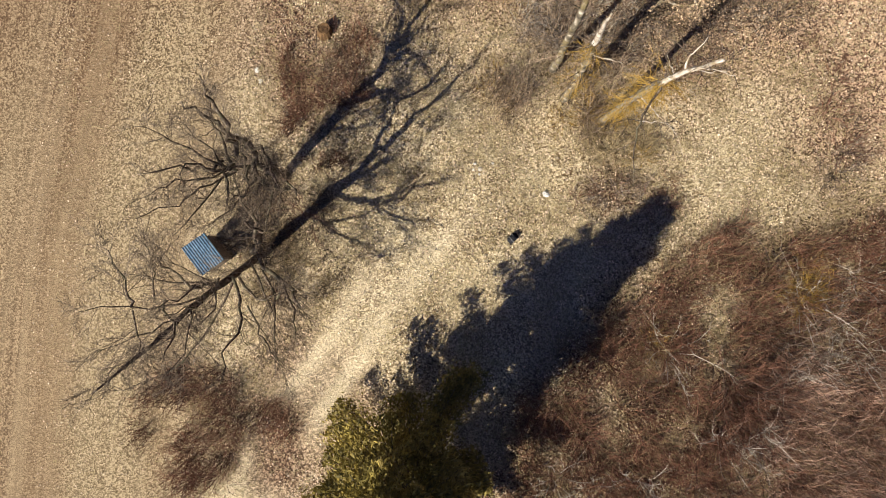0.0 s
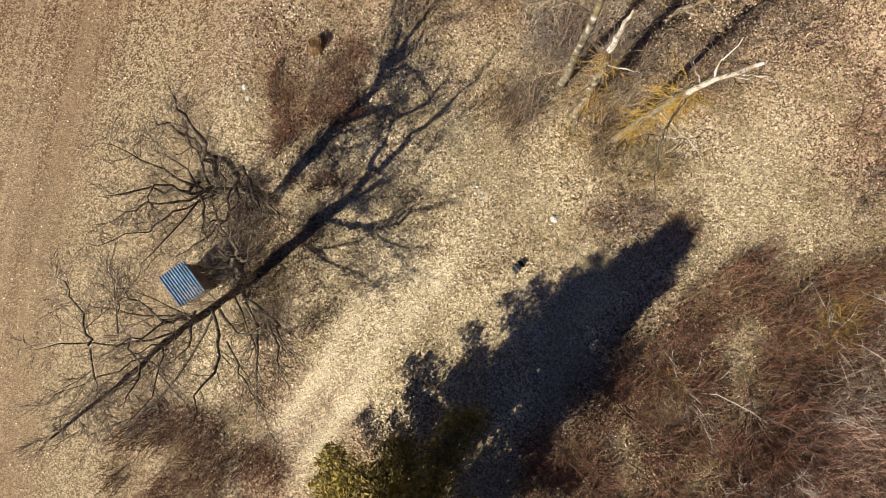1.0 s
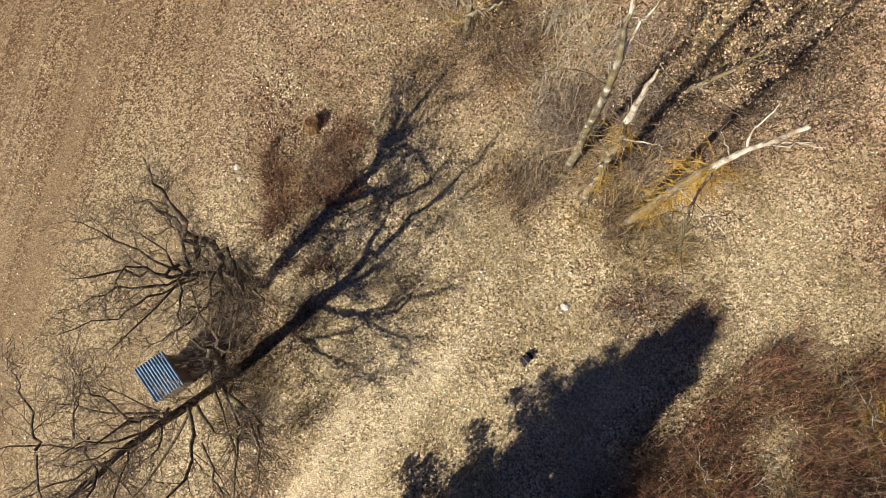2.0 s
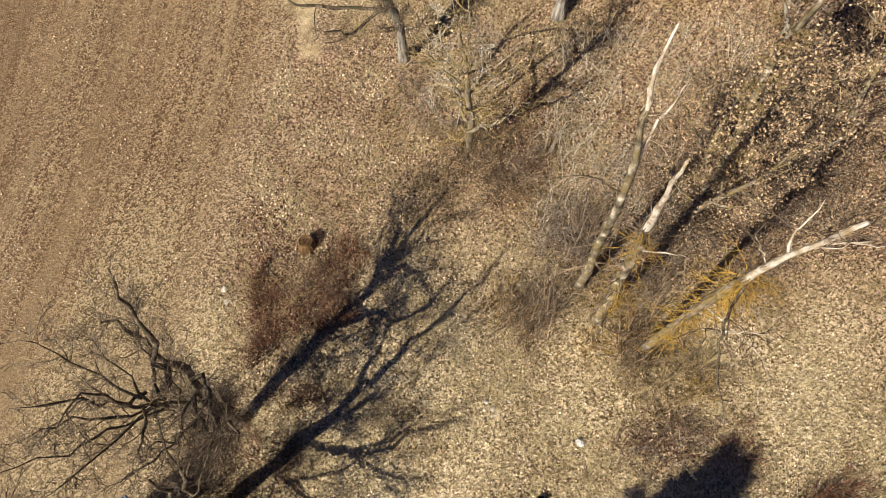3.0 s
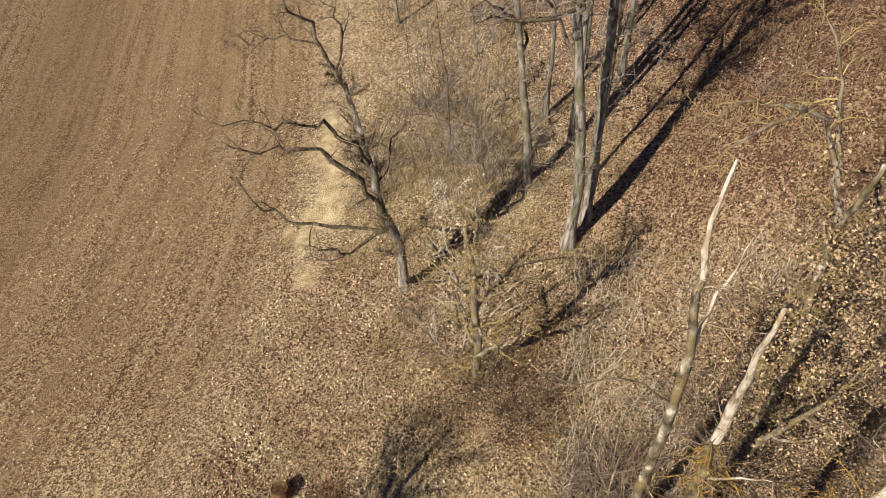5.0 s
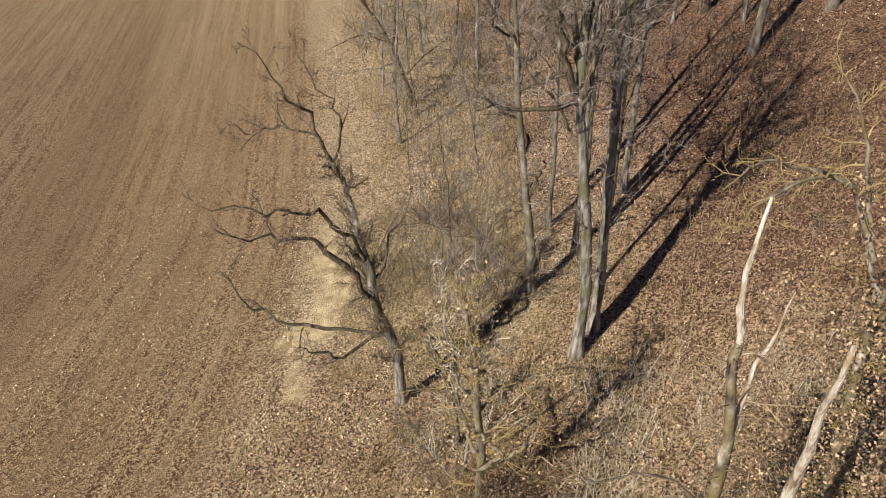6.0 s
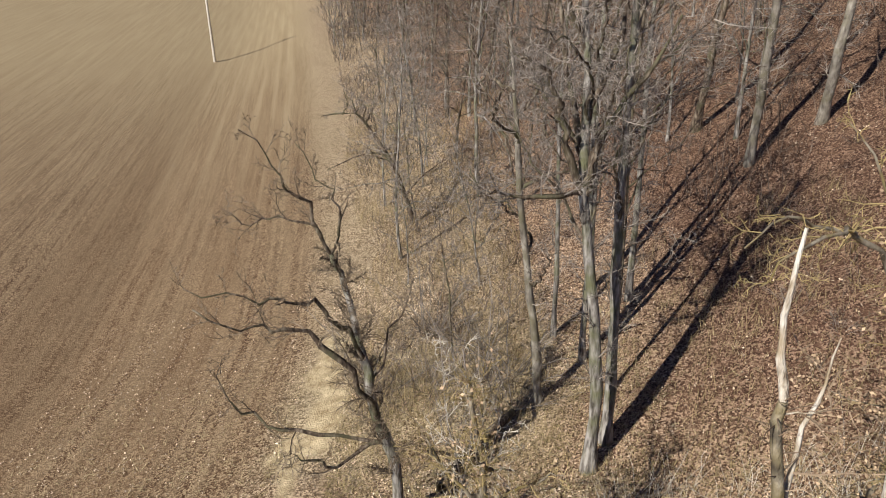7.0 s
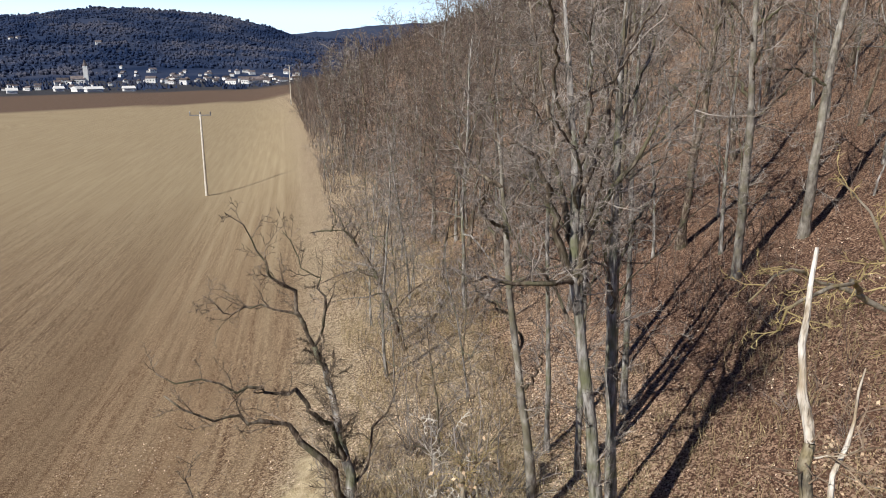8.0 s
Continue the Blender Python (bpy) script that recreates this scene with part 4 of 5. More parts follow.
crooked = shaped_tree("young_oak", "small crooked oak with yellowish lichened limbs", crook, rel(crook, [(0.85, 12.3, 2.4), (0.7, 12.0, 4.6), (0.6, 11.8, 6.6), (0.3, 11.7, 8.6)]), (0.13, 0.04),
            [([tuple(v) for v in bend(rg, (-0.1, -0.3, 2.6 + 0.75 * k), (math.cos(2.4 * k), math.sin(2.4 * k), 0.7), 2.7 - 0.15 * k, 6, 0.24, 0.04)], 0.07 - 0.004 * k) for k in range(7)],
            LICHEN_BARK, TWIG_LICHEN, 75, 1.1, 8, 3, LICHEN_BARK, stem_twigs=34, stout=0.02, thin=0.007)
leaves_on(crooked, 900, 175, 0.5, spread=0.15)
shaped_tree("young_tree", "thin pale leafless sapling with bright twigs", (0.4, 13.8), rel((0.4, 13.8), [(0.55, 13.4, 2.2), (0.2, 12.8, 4.4), (0.4, 12.2, 6.8), (0.2, 11.8, 9.2)]),
            (0.05, 0.012), [(rel((0.4, 13.8), [(0.25, 12.6, 5.0), (-0.1, 12.2, 7.2), (-0.2, 11.8, 9.6)]), 0.025),
                            (rel((0.4, 13.8), [(0.3, 13.0, 3.6), (0.8, 12.6, 5.6), (1.0, 12.2, 7.4)]), 0.03)], TWIG_GREY, TWIG_PALE, 71, 1.1, 9, 3, stem_twigs=16)
shaped_tree("young_tree", "small dark tree with a bent stem below the oak", (0.3, 14.9), rel((0.3, 14.9), [(0.1, 15.0, 1.6), (-0.2, 15.1, 3.0), (-0.6, 14.6, 4.6)]),
            (0.11, 0.03), [(rel((0.3, 14.9), [(0.0, 15.0, 2.2), (-0.9, 14.6, 2.6), (-1.6, 14.5, 2.4)]), 0.05),
                           (rel((0.3, 14.9), [(-0.1, 15.0, 2.6), (0.8, 14.6, 3.6), (1.6, 14.4, 3.8)]), 0.04)], BARK_DARK, TWIG_STRAW, 72, 1.0, 8, 2, stem_twigs=8)

# ---- conifer ----
def conifer(x, y, height, radius):
    rng = np.random.default_rng(8)
    ob = thing("conifer", x, y, "broad dark evergreen with yellowish-green sprays", "tree")
    trunk = Wood()
    stem = bend(rng, (0, 0, -0.2), (0, 0, 1), height, 8, 0.02, 0.05)
    trunk.tube(stem, taper(0.26, 0.03, len(stem), 1.3), 8)
    part("trunk", trunk.data(), BARK_DARK, ob, smooth=True)
    needles = Wood()
    for i in range(150):
        f = 0.06 + 0.93 * (i + rng.uniform(0, 1)) / 150
        p, _ = along(stem, f)
        a = i * 2.4 + rng.uniform(-0.3, 0.3)
        ln = radius * (1 - f) ** 0.85 * rng.uniform(0.5, 1.3) + 0.25
        q = bend(rng, p, (math.cos(a), math.sin(a), 0.18), ln, 6, 0.09, 0.02)
        bough = Wood()
        bough.tube(q, np.linspace(0.05 * (1.1 - f), 0.008, len(q)), 4)
        part("bough", bough.data(), BARK_DARK, ob)
        for _ in range(int(80 + 150 * ln)):
            g = rng.uniform(0.18, 1) ** 0.7
            c, d = along(q, min(g, 0.999))
            side = unit(np.cross(d, (0, 0, 1)))
            c = c + side * rng.normal(0, 0.44) * (1.15 - 0.6 * g) + np.array([0, 0, rng.normal(0, 0.12)])
            dd = unit(d * 0.8 + side * rng.normal(0, 0.7) + np.array([0, 0, rng.normal(0.1, 0.35)]))
            s = rng.uniform(0.06, 0.13)
            needles.blade(c, dd * s, unit(np.cross(dd, rng.normal(0, 1, 3))) * s * 0.36)
    part("foliage", needles.data(), NEEDLES, ob)


conifer(-1.4, -8.6, 12.4, 4.5)

# ---- shrubs ----
rng = np.random.default_rng(12)
SHRUBS = {
    "red": [shrub_of(rng, 22, 1.7, 1.3, 1, 7, TWIG_RED) for _ in range(3)],
    "brown": [shrub_of(rng, 19, 1.5, 1.2, 1, 7, TWIG) for _ in range(2)],
    "grey": [shrub_of(rng, 14, 2.2, 1.2, 2, 5, TWIG_GREY) for _ in range(2)],
    "pale": [shrub_of(rng, 10, 2.6, 1.2, 2, 4, TWIG_PALE, r=0.026) for _ in range(2)],
    "orange": [shrub_of(rng, 28, 1.1, 1.1, 1, 8, TWIG_ORANGE, arch=-0.16)],
    "straw": [shrub_of(rng, 38, 0.9, 1.2, 1, 5, TWIG_STRAW, arch=-0.14)],
    "leafy": [shrub_of(rng, 18, 2.6, 1.6, 1, 6, TWIG, LEAF_BROWN, 1500, leaf_size=0.034) for _ in range(2)],
    "sapling": [shrub_of(rng, 8, 5.0, 1.0, 2, 6, TWIG_GREY, arch=0.02, r=0.03, twig_len=0.25) for _ in range(2)],
}
SHRUB_LABELS = {
    "red": "dense reddish-brown thicket of bare stems", "brown": "tangled brown leafless shrub", "grey": "grey leafless shrub with arching stems",
    "pale": "bent pale dead branches in the thicket", "orange": "tuft of drooping orange-yellow shoots", "straw": "clump of straw-coloured dead stalks",
    "leafy": "shrub that still bears withered brown leaves", "sapling": "group of thin leafless saplings",
}
used = set()


def plant(kind, x, y, size=1.0):
    src = SHRUBS[kind][int(rng.integers(len(SHRUBS[kind])))]
    m = pose(x, y, gz(x, y) - 0.05, rng.uniform(-8, 8), rng.uniform(-8, 8), rng.uniform(0, 360)) @ Matrix.Diagonal((size, size, size, 1))
    t = src if src.name not in used else copy_thing(src, pose(0, 0, 0))
    used.add(src.name)
    t.matrix_basis = m
    tagged(t, SHRUB_LABELS[kind], "shrub", "shrubs")


def thicket(kinds, x0, x1, y0, y1, count, lo=0.7, hi=1.2, keep=None):
    for _ in range(count):
        x, y = rng.uniform(x0, x1), rng.uniform(y0, y1)
        if keep is None or keep(x, y):
            plant(kinds[int(rng.integers(len(kinds)))], x, y, rng.uniform(lo, hi))


def east_of_shade(x, y):
    return 0.68 * x - 0.73 * y > 6.8 and y < 0.2 * (x - 8.6)


thicket(("red", "red", "red", "brown", "straw"), 4, 19, -12, 2, 92, 0.5, 1.15, east_of_shade)
for x, y in ((14.5, -2.2), (15.8, -3.0), (4.6, -9.4), (6.0, -9.8), (11.5, -8.0), (9.2, -4.2), (16.8, -1.2), (15.2, -4.4), (16.6, -4.0), (14.2, -4.8), (8.0, -9.6), (13.0, -7.2)):
    plant("pale", x, y, rng.uniform(0.7, 1.0))
thicket(("red",), 11.0, 13.0, -7.0, -5.0, 7, 1.2, 1.7)
thicket(("straw", "straw", "orange"), 6.0, 10.5, -6.5, -0.5, 16, 0.5, 0.9, lambda x, y: 6.4 < 0.68 * x - 0.73 * y < 8.6)
thicket(("red", "brown"), 15, 20, 1, 7, 14, 0.6, 1.0)
thicket(("straw",), 12.5, 15, -2, -0.6, 4)
thicket(("orange",), 13.2, 15.4, -2.0, -0.6, 5, 0.7, 1.1)
thicket(("brown", "grey", "brown", "red"), -9.2, -5.0, -2.2, 5.4, 22, 0.4, 0.9)
thicket(("straw",), -8.4, -5.0, -2.6, 0.6, 6, 0.6, 1.0)
thicket(("brown", "red", "grey"), -12.5, -7.5, -10.5, -5.2, 16, 0.5, 0.9)
thicket(("red", "brown"), -6.6, -3.6, 4.6, 9.4, 14, 0.5, 0.85)
thicket(("grey", "brown", "grey"), 3.0, 7.8, 5.8, 10.2, 15, 0.5, 0.95)
thicket(("straw", "straw", "straw", "orange"), 5.8, 8.6, 3.0, 5.0, 12, 0.6, 1.1)
thicket(("orange",), 4.4, 6.2, 5.2, 7.0, 4, 0.6, 0.9)
thicket(("brown", "red"), 6.6, 9.4, 1.8, 3.0, 7, 0.4, 0.7)
thicket(("red", "brown", "grey"), 5.4, 7.6, 1.8, 2.8, 6, 0.45, 0.7)
thicket(("leafy", "straw", "red"), -0.4, 3.4, 9.8, 14.5, 7, 0.5, 0.9)
thicket(("grey", "sapling", "brown", "straw"), -3.6, 2.6, 20.5, 31.0, 22, 0.6, 1.0)
thicket(("leafy", "leafy", "brown"), 7.8, 13.5, 8.6, 13.6, 16, 0.8, 1.3)
thicket(("red", "brown", "brown", "grey"), 6.2, 11.5, 6.8, 11.5, 16, 0.6, 1.0)
thicket(("leafy", "brown"), 7.4, 9.2, 8.8, 10.6, 6, 0.8, 1.2)
thicket(("leafy", "leafy", "orange"), 0.2, 2.6, 10.8, 13.2, 7, 0.6, 0.95)
thicket(("straw", "grey", "grey"), -3.4, -0.8, 14.2, 16.6, 6, 0.45, 0.8)
thicket(("brown", "grey"), 6.0, 18.0, 17.0, 32.0, 8, 0.35, 0.6)
thicket(("sapling", "grey", "sapling"), -0.4, 2.4, 18.6, 24.0, 9, 0.5, 0.95)
thicket(("leafy", "red", "orange", "straw"), 0.6, 2.8, 10.6, 13.2, 7, 0.5, 0.9)
thicket(("leafy", "leafy", "orange"), 1.2, 2.8, 5.8, 7.6, 6, 0.4, 0.65)
for x, y in ((0.9, 15.4), (1.6, 16.2), (-0.4, 14.6), (0.2, 16.0)):
    plant("pale", x, y, rng.uniform(0.6, 0.95))


# ---- brushwood too fine to tell apart ----
def brushwood(name, label, mat, spots, heights, r, lean=0.45, seed=1, bow=0.25, z=None):
    """Thin bowed stems at the spots (x, y), as one object."""
    rg = np.random.default_rng(seed)
    x, y = spots
    k = len(x)
    z = lay(x, y) - 0.03 if z is None else z
    h = rg.uniform(heights[0], heights[1], k) * rg.uniform(0.6, 1.0, k)
    a, t = rg.uniform(0, 2 * np.pi, k), np.abs(rg.normal(0, lean, k))
    away = np.stack([np.cos(a), np.sin(a), 0 * a], 1)
    up = np.array([[0, 0, 1.0]])
    d = away * np.sin(t)[:, None] + up * np.cos(t)[:, None]
    p0 = np.stack([x, y, z], 1)
    p1 = p0 + d * (h * 0.55)[:, None] + rg.normal(0, 0.04, (k, 3)) * h[:, None]
    p2 = p1 + (d + away * bow + rg.normal(0, 0.12, (k, 3))) * (h * 0.5)[:, None]
    rr = (np.full(k, r) if np.isscalar(r) else r)[:, None]
    u = np.stack([-np.sin(a), np.cos(a), 0 * a], 1)
    v = []
    for p, q in ((p0, rr), (p1, rr * 0.7)):
        v += [p + q * u, p + q * (0.87 * away - 0.5 * u), p - q * (0.87 * away + 0.5 * u)]
    v.append(p2)
    verts = np.stack(v, 1).reshape(-1, 3)
    o = 7 * np.arange(k)[:, None]
    faces = []
    for f in ((0, 1, 4), (0, 4, 3), (1, 2, 5), (1, 5, 4), (2, 0, 3), (2, 3, 5), (3, 4, 6), (4, 5, 6), (5, 3, 6)):
        faces.append(o + np.array([f]))
    return tagged(new(name, mesh_of(name, verts, np.concatenate(faces), mat)), label, "brushwood", kind="stuff")


def patch(seed, count, x0, x1, y0, y1, keep=None, clump=0.6, least=-0.12):
    rg = np.random.default_rng(seed)
    x, y = rg.uniform(x0, x1, count), rg.uniform(y0, y1, count)
    ok = lumps(x, y, clump, seed) + rg.normal(0, 0.15, count) > least
    if keep is not None:
        ok &= keep(x, y)
    return x[ok], y[ok]


brushwood("brambles", "dark reddish-brown tangle of stems beside the glade", TWIG_RED,
          patch(1, 46000, 3, 20, -13, 4, lambda x, y: (0.68 * x - 0.73 * y + 1.8 * lumps(x, y, 0.3, 41) > 6.4) & (y < 0.2 * (x - 8.6) + 2 * lumps(x, y, 0.3, 42)), 0.5, -0.1), (0.5, 1.7), 0.012, 0.85, 11)
brushwood("brambles", "tangle of brown stems under the bare oaks", TWIG_DARK,
          patch(2, 10500, -11, -3.6, -4, 6, lambda x, y: np.hypot((x + 7.1) * 0.9, (y - 0.9) * 0.6) < 2.2 + 3 * lumps(x, y, 0.45, 31)), (0.5, 1.4), 0.01, 0.7, 12)
brushwood("brambles", "low reddish stems round the stump", TWIG_RED,
          patch(3, 11000, -9, -2.5, 3.5, 11, lambda x, y: np.hypot(x + 5.6, (y - 6.9) * 0.7) < 1.7 + 3 * lumps(x, y, 0.45, 32)), (0.4, 1.2), 0.01, 0.7, 13)
brushwood("brambles", "brown stems at the field's corner", TWIG_RED,
          patch(4, 11000, -14, -6, -12, -4, lambda x, y: np.hypot(x + 9.9, y + 7.9) < 2.8 + 3 * lumps(x, y, 0.4, 33)), (0.5, 1.4), 0.01, 0.7, 14)
brushwood("brushwood", "brown dead twigs between the dead birches", TWIG_MIX,
          patch(5, 10000, 0.5, 9, 3.0, 12, lambda x, y: np.hypot(x - 5.1, y - 7.6) < 2.3 + 3 * lumps(x, y, 0.4, 34), 1.1, 0.0), (0.6, 2.4), 0.012, 0.75, 15)
brushwood("brushwood", "dry straw-coloured stalks on the slope", TWIG_STRAW,
          patch(6, 8000, -4, 16, 10, 30, lambda x, y: np.abs(x + 1.65 - (y - 17.1)) > 1.4), (0.4, 1.2), 0.009, 0.6, 16)
brushwood("brushwood", "long pale arching stems over the thicket", TWIG,
          patch(9, 1300, 9, 21, -13, -1, lambda x, y: (0.68 * x - 0.73 * y > 11.5) & (y < 0.4 * (x - 12)), 0.3), (1.6, 4.2), 0.013, 0.6, 19, 0.5)
brushwood("brushwood", "dry pinkish-brown stems on the thicket's far side", TWIG_PINK,
          patch(13, 16000, 13, 22, -14, -2, lambda x, y: (0.68 * x - 0.73 * y + 2 * lumps(x, y, 0.3, 44) > 13.4), 0.4, -0.3), (0.5, 1.8), 0.013, 0.8, 23, 0.3)
brushwood("brushwood", "straw-coloured stalks in the thicket", TWIG_STRAW,
          patch(10, 9000, 3, 20, -13, 3, lambda x, y: (0.68 * x - 0.73 * y > 5.9) & (y < 0.2 * (x - 8.0) + 0.4), 0.4), (0.5, 1.5), 0.011, 0.7, 20)
brushwood("brushwood", "pale dead twigs on the lower slope", TWIG_PALE,
          patch(11, 2600, 3, 13, 8.5, 17, None, 0.5), (0.6, 2.0), 0.009, 0.85, 21, 0.4)
brushwood("brushwood", "straw-coloured dead stalks and saplings along the field's edge", TWIG_STRAW,
          patch(12, 9000, -9, 4, 20, 62, lambda x, y: x > np.interp(y, EDGE_Y, EDGE_X) + 1.2, 0.25), (0.3, 1.6), 0.013, 0.5, 22, 0.3)
xs, ys = patch(7, 44000, -32, 60, 22, 125, lambda x, y: (x > np.interp(y, EDGE_Y, EDGE_X) + 2) & (x < 0.72 * y + 4) & ~((x > 4) & (x < 11) & (y < 34)), 0.13)
brushwood("undergrowth", "grey-brown leafless undergrowth of the wood", TWIG, (xs, ys), (0.6, 3.2), 0.009 + 0.00022 * ys, 0.8, 17, 0.3)
xs, ys = patch(8, 34000, -110, 110, 110, 430, lambda x, y: (x > np.interp(y, EDGE_Y, EDGE_X) + 2) & (x < np.interp(y, EDGE_Y, EDGE_X) + 14 + 0.45 * y), 0.05)
brushwood("undergrowth", "distant grey-brown undergrowth along the wood", TWIG, (xs, ys), (2.5, 13.0), 0.0004 * ys, 0.35, 18, 0.25)

# ---- fallen leaves and grass ----
def scatter(name, label, category, mat, count, box, keep, size, tilt, slim, upright=False, seed=3):
    """Many small blades on the ground, as one object."""
    rg = np.random.default_rng(seed)
    x, y = rg.uniform(box[0], box[1], count), rg.uniform(box[2], box[3], count)
    ok = rg.uniform(0, 1, count) < keep(x, y)
    x, y = x[ok], y[ok]
    k = len(x)
    z = lay(x, y) + 0.16 * lumps(x, y, 0.35) * (1 - 0.7 * soft(np.interp(y, EDGE_Y, EDGE_X) - x, -0.5, 2.5))
    s, a, t = rg.uniform(size[0], size[1], k), rg.uniform(0, 2 * np.pi, k), rg.normal(0, tilt, k)
    p = np.stack([x, y, z + 0.05 + rg.uniform(0, 0.05, k)], 1)
    if upright:
        lean = np.stack([np.cos(a) * np.sin(t), np.sin(a) * np.sin(t), np.cos(t)], 1) * s[:, None]
        side = np.stack([-np.sin(a), np.cos(a), 0 * a], 1) * s[:, None] * slim
        v = np.stack([p - side, p + side, p + lean], 1).reshape(-1, 3)
        f = np.arange(k * 3).reshape(k, 3)
    else:
        lean = np.stack([np.cos(a) * np.cos(t), np.sin(a) * np.cos(t), np.sin(t)], 1) * s[:, None] * 0.5
        t2 = rg.normal(0, tilt, k)
        side = np.stack([-np.sin(a) * np.cos(t2), np.cos(a) * np.cos(t2), np.sin(t2)], 1) * s[:, None] * 0.5 * slim
        v = np.stack([p - lean, p + side, p + lean, p - side], 1).reshape(-1, 3)
        f = np.arange(k * 4).reshape(k, 4)
    return tagged(new(name, mesh_of(name, v, f, mat)), label, category, kind="stuff")


def clumped(x, y):
    e = np.interp(y, EDGE_Y, EDGE_X)
    way = np.abs((x + 1.9) * 0.78 - (y + 0.8) * 0.62 - 0.035 * np.clip(-y, 0, 12) ** 1.5)
    bare = 1 - 0.7 * soft(1.6 - way, 0, 0.7) * soft(2.0 - y, 0, 2)
    bare = bare * (1 - 0.96 * (np.abs(x + 5.4) < 1.0) * (y > 17.2) * (y < 30))
    bare = bare * (1 - 0.85 * soft(x - e, 11, 14) * soft(y, 15, 19))
    return bare * np.where(x > e - 1, 0.45 + 0.55 * soft(lumps(x, y, 0.5, 2), -0.2, 0.4), 0.08)


scatter("fallen_leaves", "pale brown fallen leaves over the grass", "leaves", LITTER, 200000, (-19, 19, -11, 34), clumped, (0.05, 0.115), 0.5, 0.6)
scatter("lying_straw", "flattened strands of dry straw and grass", "grass", STRAW, 150000, (-18, 18, -11, 27), clumped, (0.2, 0.5), 0.22, 0.05, seed=6)
scatter("dry_grass", "short straw-coloured dry grass", "grass", STRAW, 90000, (-18, 17, -11, 24), clumped, (0.12, 0.3), 0.6, 0.035, True, 4)

# ---- raised hide ----
BLUE_STEEL = shade("blue_grey_steel", [(0.35, (0.07, 0.15, 0.25)), (0.65, (0.14, 0.25, 0.37))], 6, rough=0.45, bump=0.1, stain=(0.15, 0.19, 0.23), metal=0.0, spec=0.5)
BOARD = shade("weathered_boards", [(0.3, (0.16, 0.12, 0.085)), (0.7, (0.36, 0.29, 0.21))], 5, (1, 1, 0.15), 0.85, 0.4, 30, (0.14, 0.11, 0.08))


def box(cx, cy, cz, sx, sy, sz):
    v = [(cx + i * sx / 2, cy + j * sy / 2, cz + k * sz / 2) for i in (-1, 1) for j in (-1, 1) for k in (-1, 1)]
    f = [(0, 1, 3, 2), (4, 6, 7, 5), (0, 4, 5, 1), (2, 3, 7, 6), (0, 2, 6, 4), (1, 5, 7, 3)]
    return v, f


def hide(x, y, turn):
    ob = thing("hunting_hide", x, y, "small board hide with a blue corrugated roof", "hide")
    ob.rotation_euler.z = radians(turn)
    for i in (-1, 1):
        for j in (-1, 1):
            part("post", box(i * 0.42, j * 0.52, 0.95, 0.09, 0.09, 1.95), BOARD, ob)
    part("floor", box(0, 0, 0.55, 0.93, 1.12, 0.05), BOARD, ob)
    for side in range(4):
        for k in range(8):
            zc = 0.64 + k * 0.135
            if side == 0:
                d = box(-0.485, 0, zc, 0.025, 1.1, 0.125)
            elif side == 1:
                d = box(0, 0.585, zc, 0.9, 0.025, 0.125)
            elif side == 2:
                d = box(0, -0.585, zc, 0.9, 0.025, 0.125)
            else:
                d = box(0.485, 0, zc, 0.025, 1.1, 0.125)
            part("board", d, BOARD, ob)
    n, w, ln = 64, 1.06, 1.38
    v, f = [], []
    for i in range(n + 1):
        u = -w / 2 + w * i / n
        zz = 1.98 - 0.16 * u + 0.016 * math.sin(i * 2 * math.pi / 6.1)
        v += [(u, -ln / 2, zz), (u, ln / 2, zz), (u, -ln / 2, zz - 0.006), (u, ln / 2, zz - 0.006)]
        if i:
            a, b = 4 * (i - 1), 4 * i
            f += [(a, b, b + 1, a + 1), (a + 2, a + 3, b + 3, b + 2), (a, a + 2, b + 2, b), (a + 1, b + 1, b + 3, a + 3)]
    part("roof", (v, f), BLUE_STEEL, ob, "blue-grey corrugated sheet")
    for i in (-1, 1):
        part("fascia", box(i * 0.525, 0, 1.93 - 0.16 * i * 0.525, 0.03, 1.36, 0.06), BOARD, ob)
    for i in (-1, 1):
        part("ladder_rail", box(0.85, i * 0.2, 0.3, 0.62, 0.05, 0.05), BOARD, ob)


hide(-9.75, -0.17, 37.0)

# ---- small things of the glade ----
WHITE = shade("white_scraps", [(0.3, (0.62, 0.6, 0.55)), (0.7, (0.85, 0.83, 0.78))], 8, bump=0.2)
BLACK = shade("black_cloth", [(0.3, (0.012, 0.012, 0.014)), (0.7, (0.035, 0.035, 0.04))], 12, bump=0.3)
GREY_STRAP = shade("grey_strap", [(0.3, (0.2, 0.2, 0.2)), (0.7, (0.35, 0.34, 0.33))], 12, bump=0.2)
ROT = shade("rotten_wood", [(0.3, (0.06, 0.034, 0.018)), (0.7, (0.25, 0.15, 0.07))], 7, (1, 1, 0.3), bump=0.6)


def rounded(sx, sy, sz, cut=0.25, z0=0.0):
    """A box with its edges cut off, standing on z0."""
    bm = bmesh.new()
    bmesh.ops.create_cube(bm, size=1.0)
    bmesh.ops.scale(bm, vec=(sx, sy, sz), verts=bm.verts)
    bmesh.ops.translate(bm, vec=(0, 0, z0 + sz / 2), verts=bm.verts)
    bmesh.ops.bevel(bm, geom=bm.edges[:], offset=min(sx, sy, sz) * cut, segments=2, affect="EDGES")
    v = [tuple(p.co) for p in bm.verts]
    bm.verts.index_update()
    f = [tuple(p.index for p in q.verts) for q in bm.faces]
    bm.free()
    return v, f


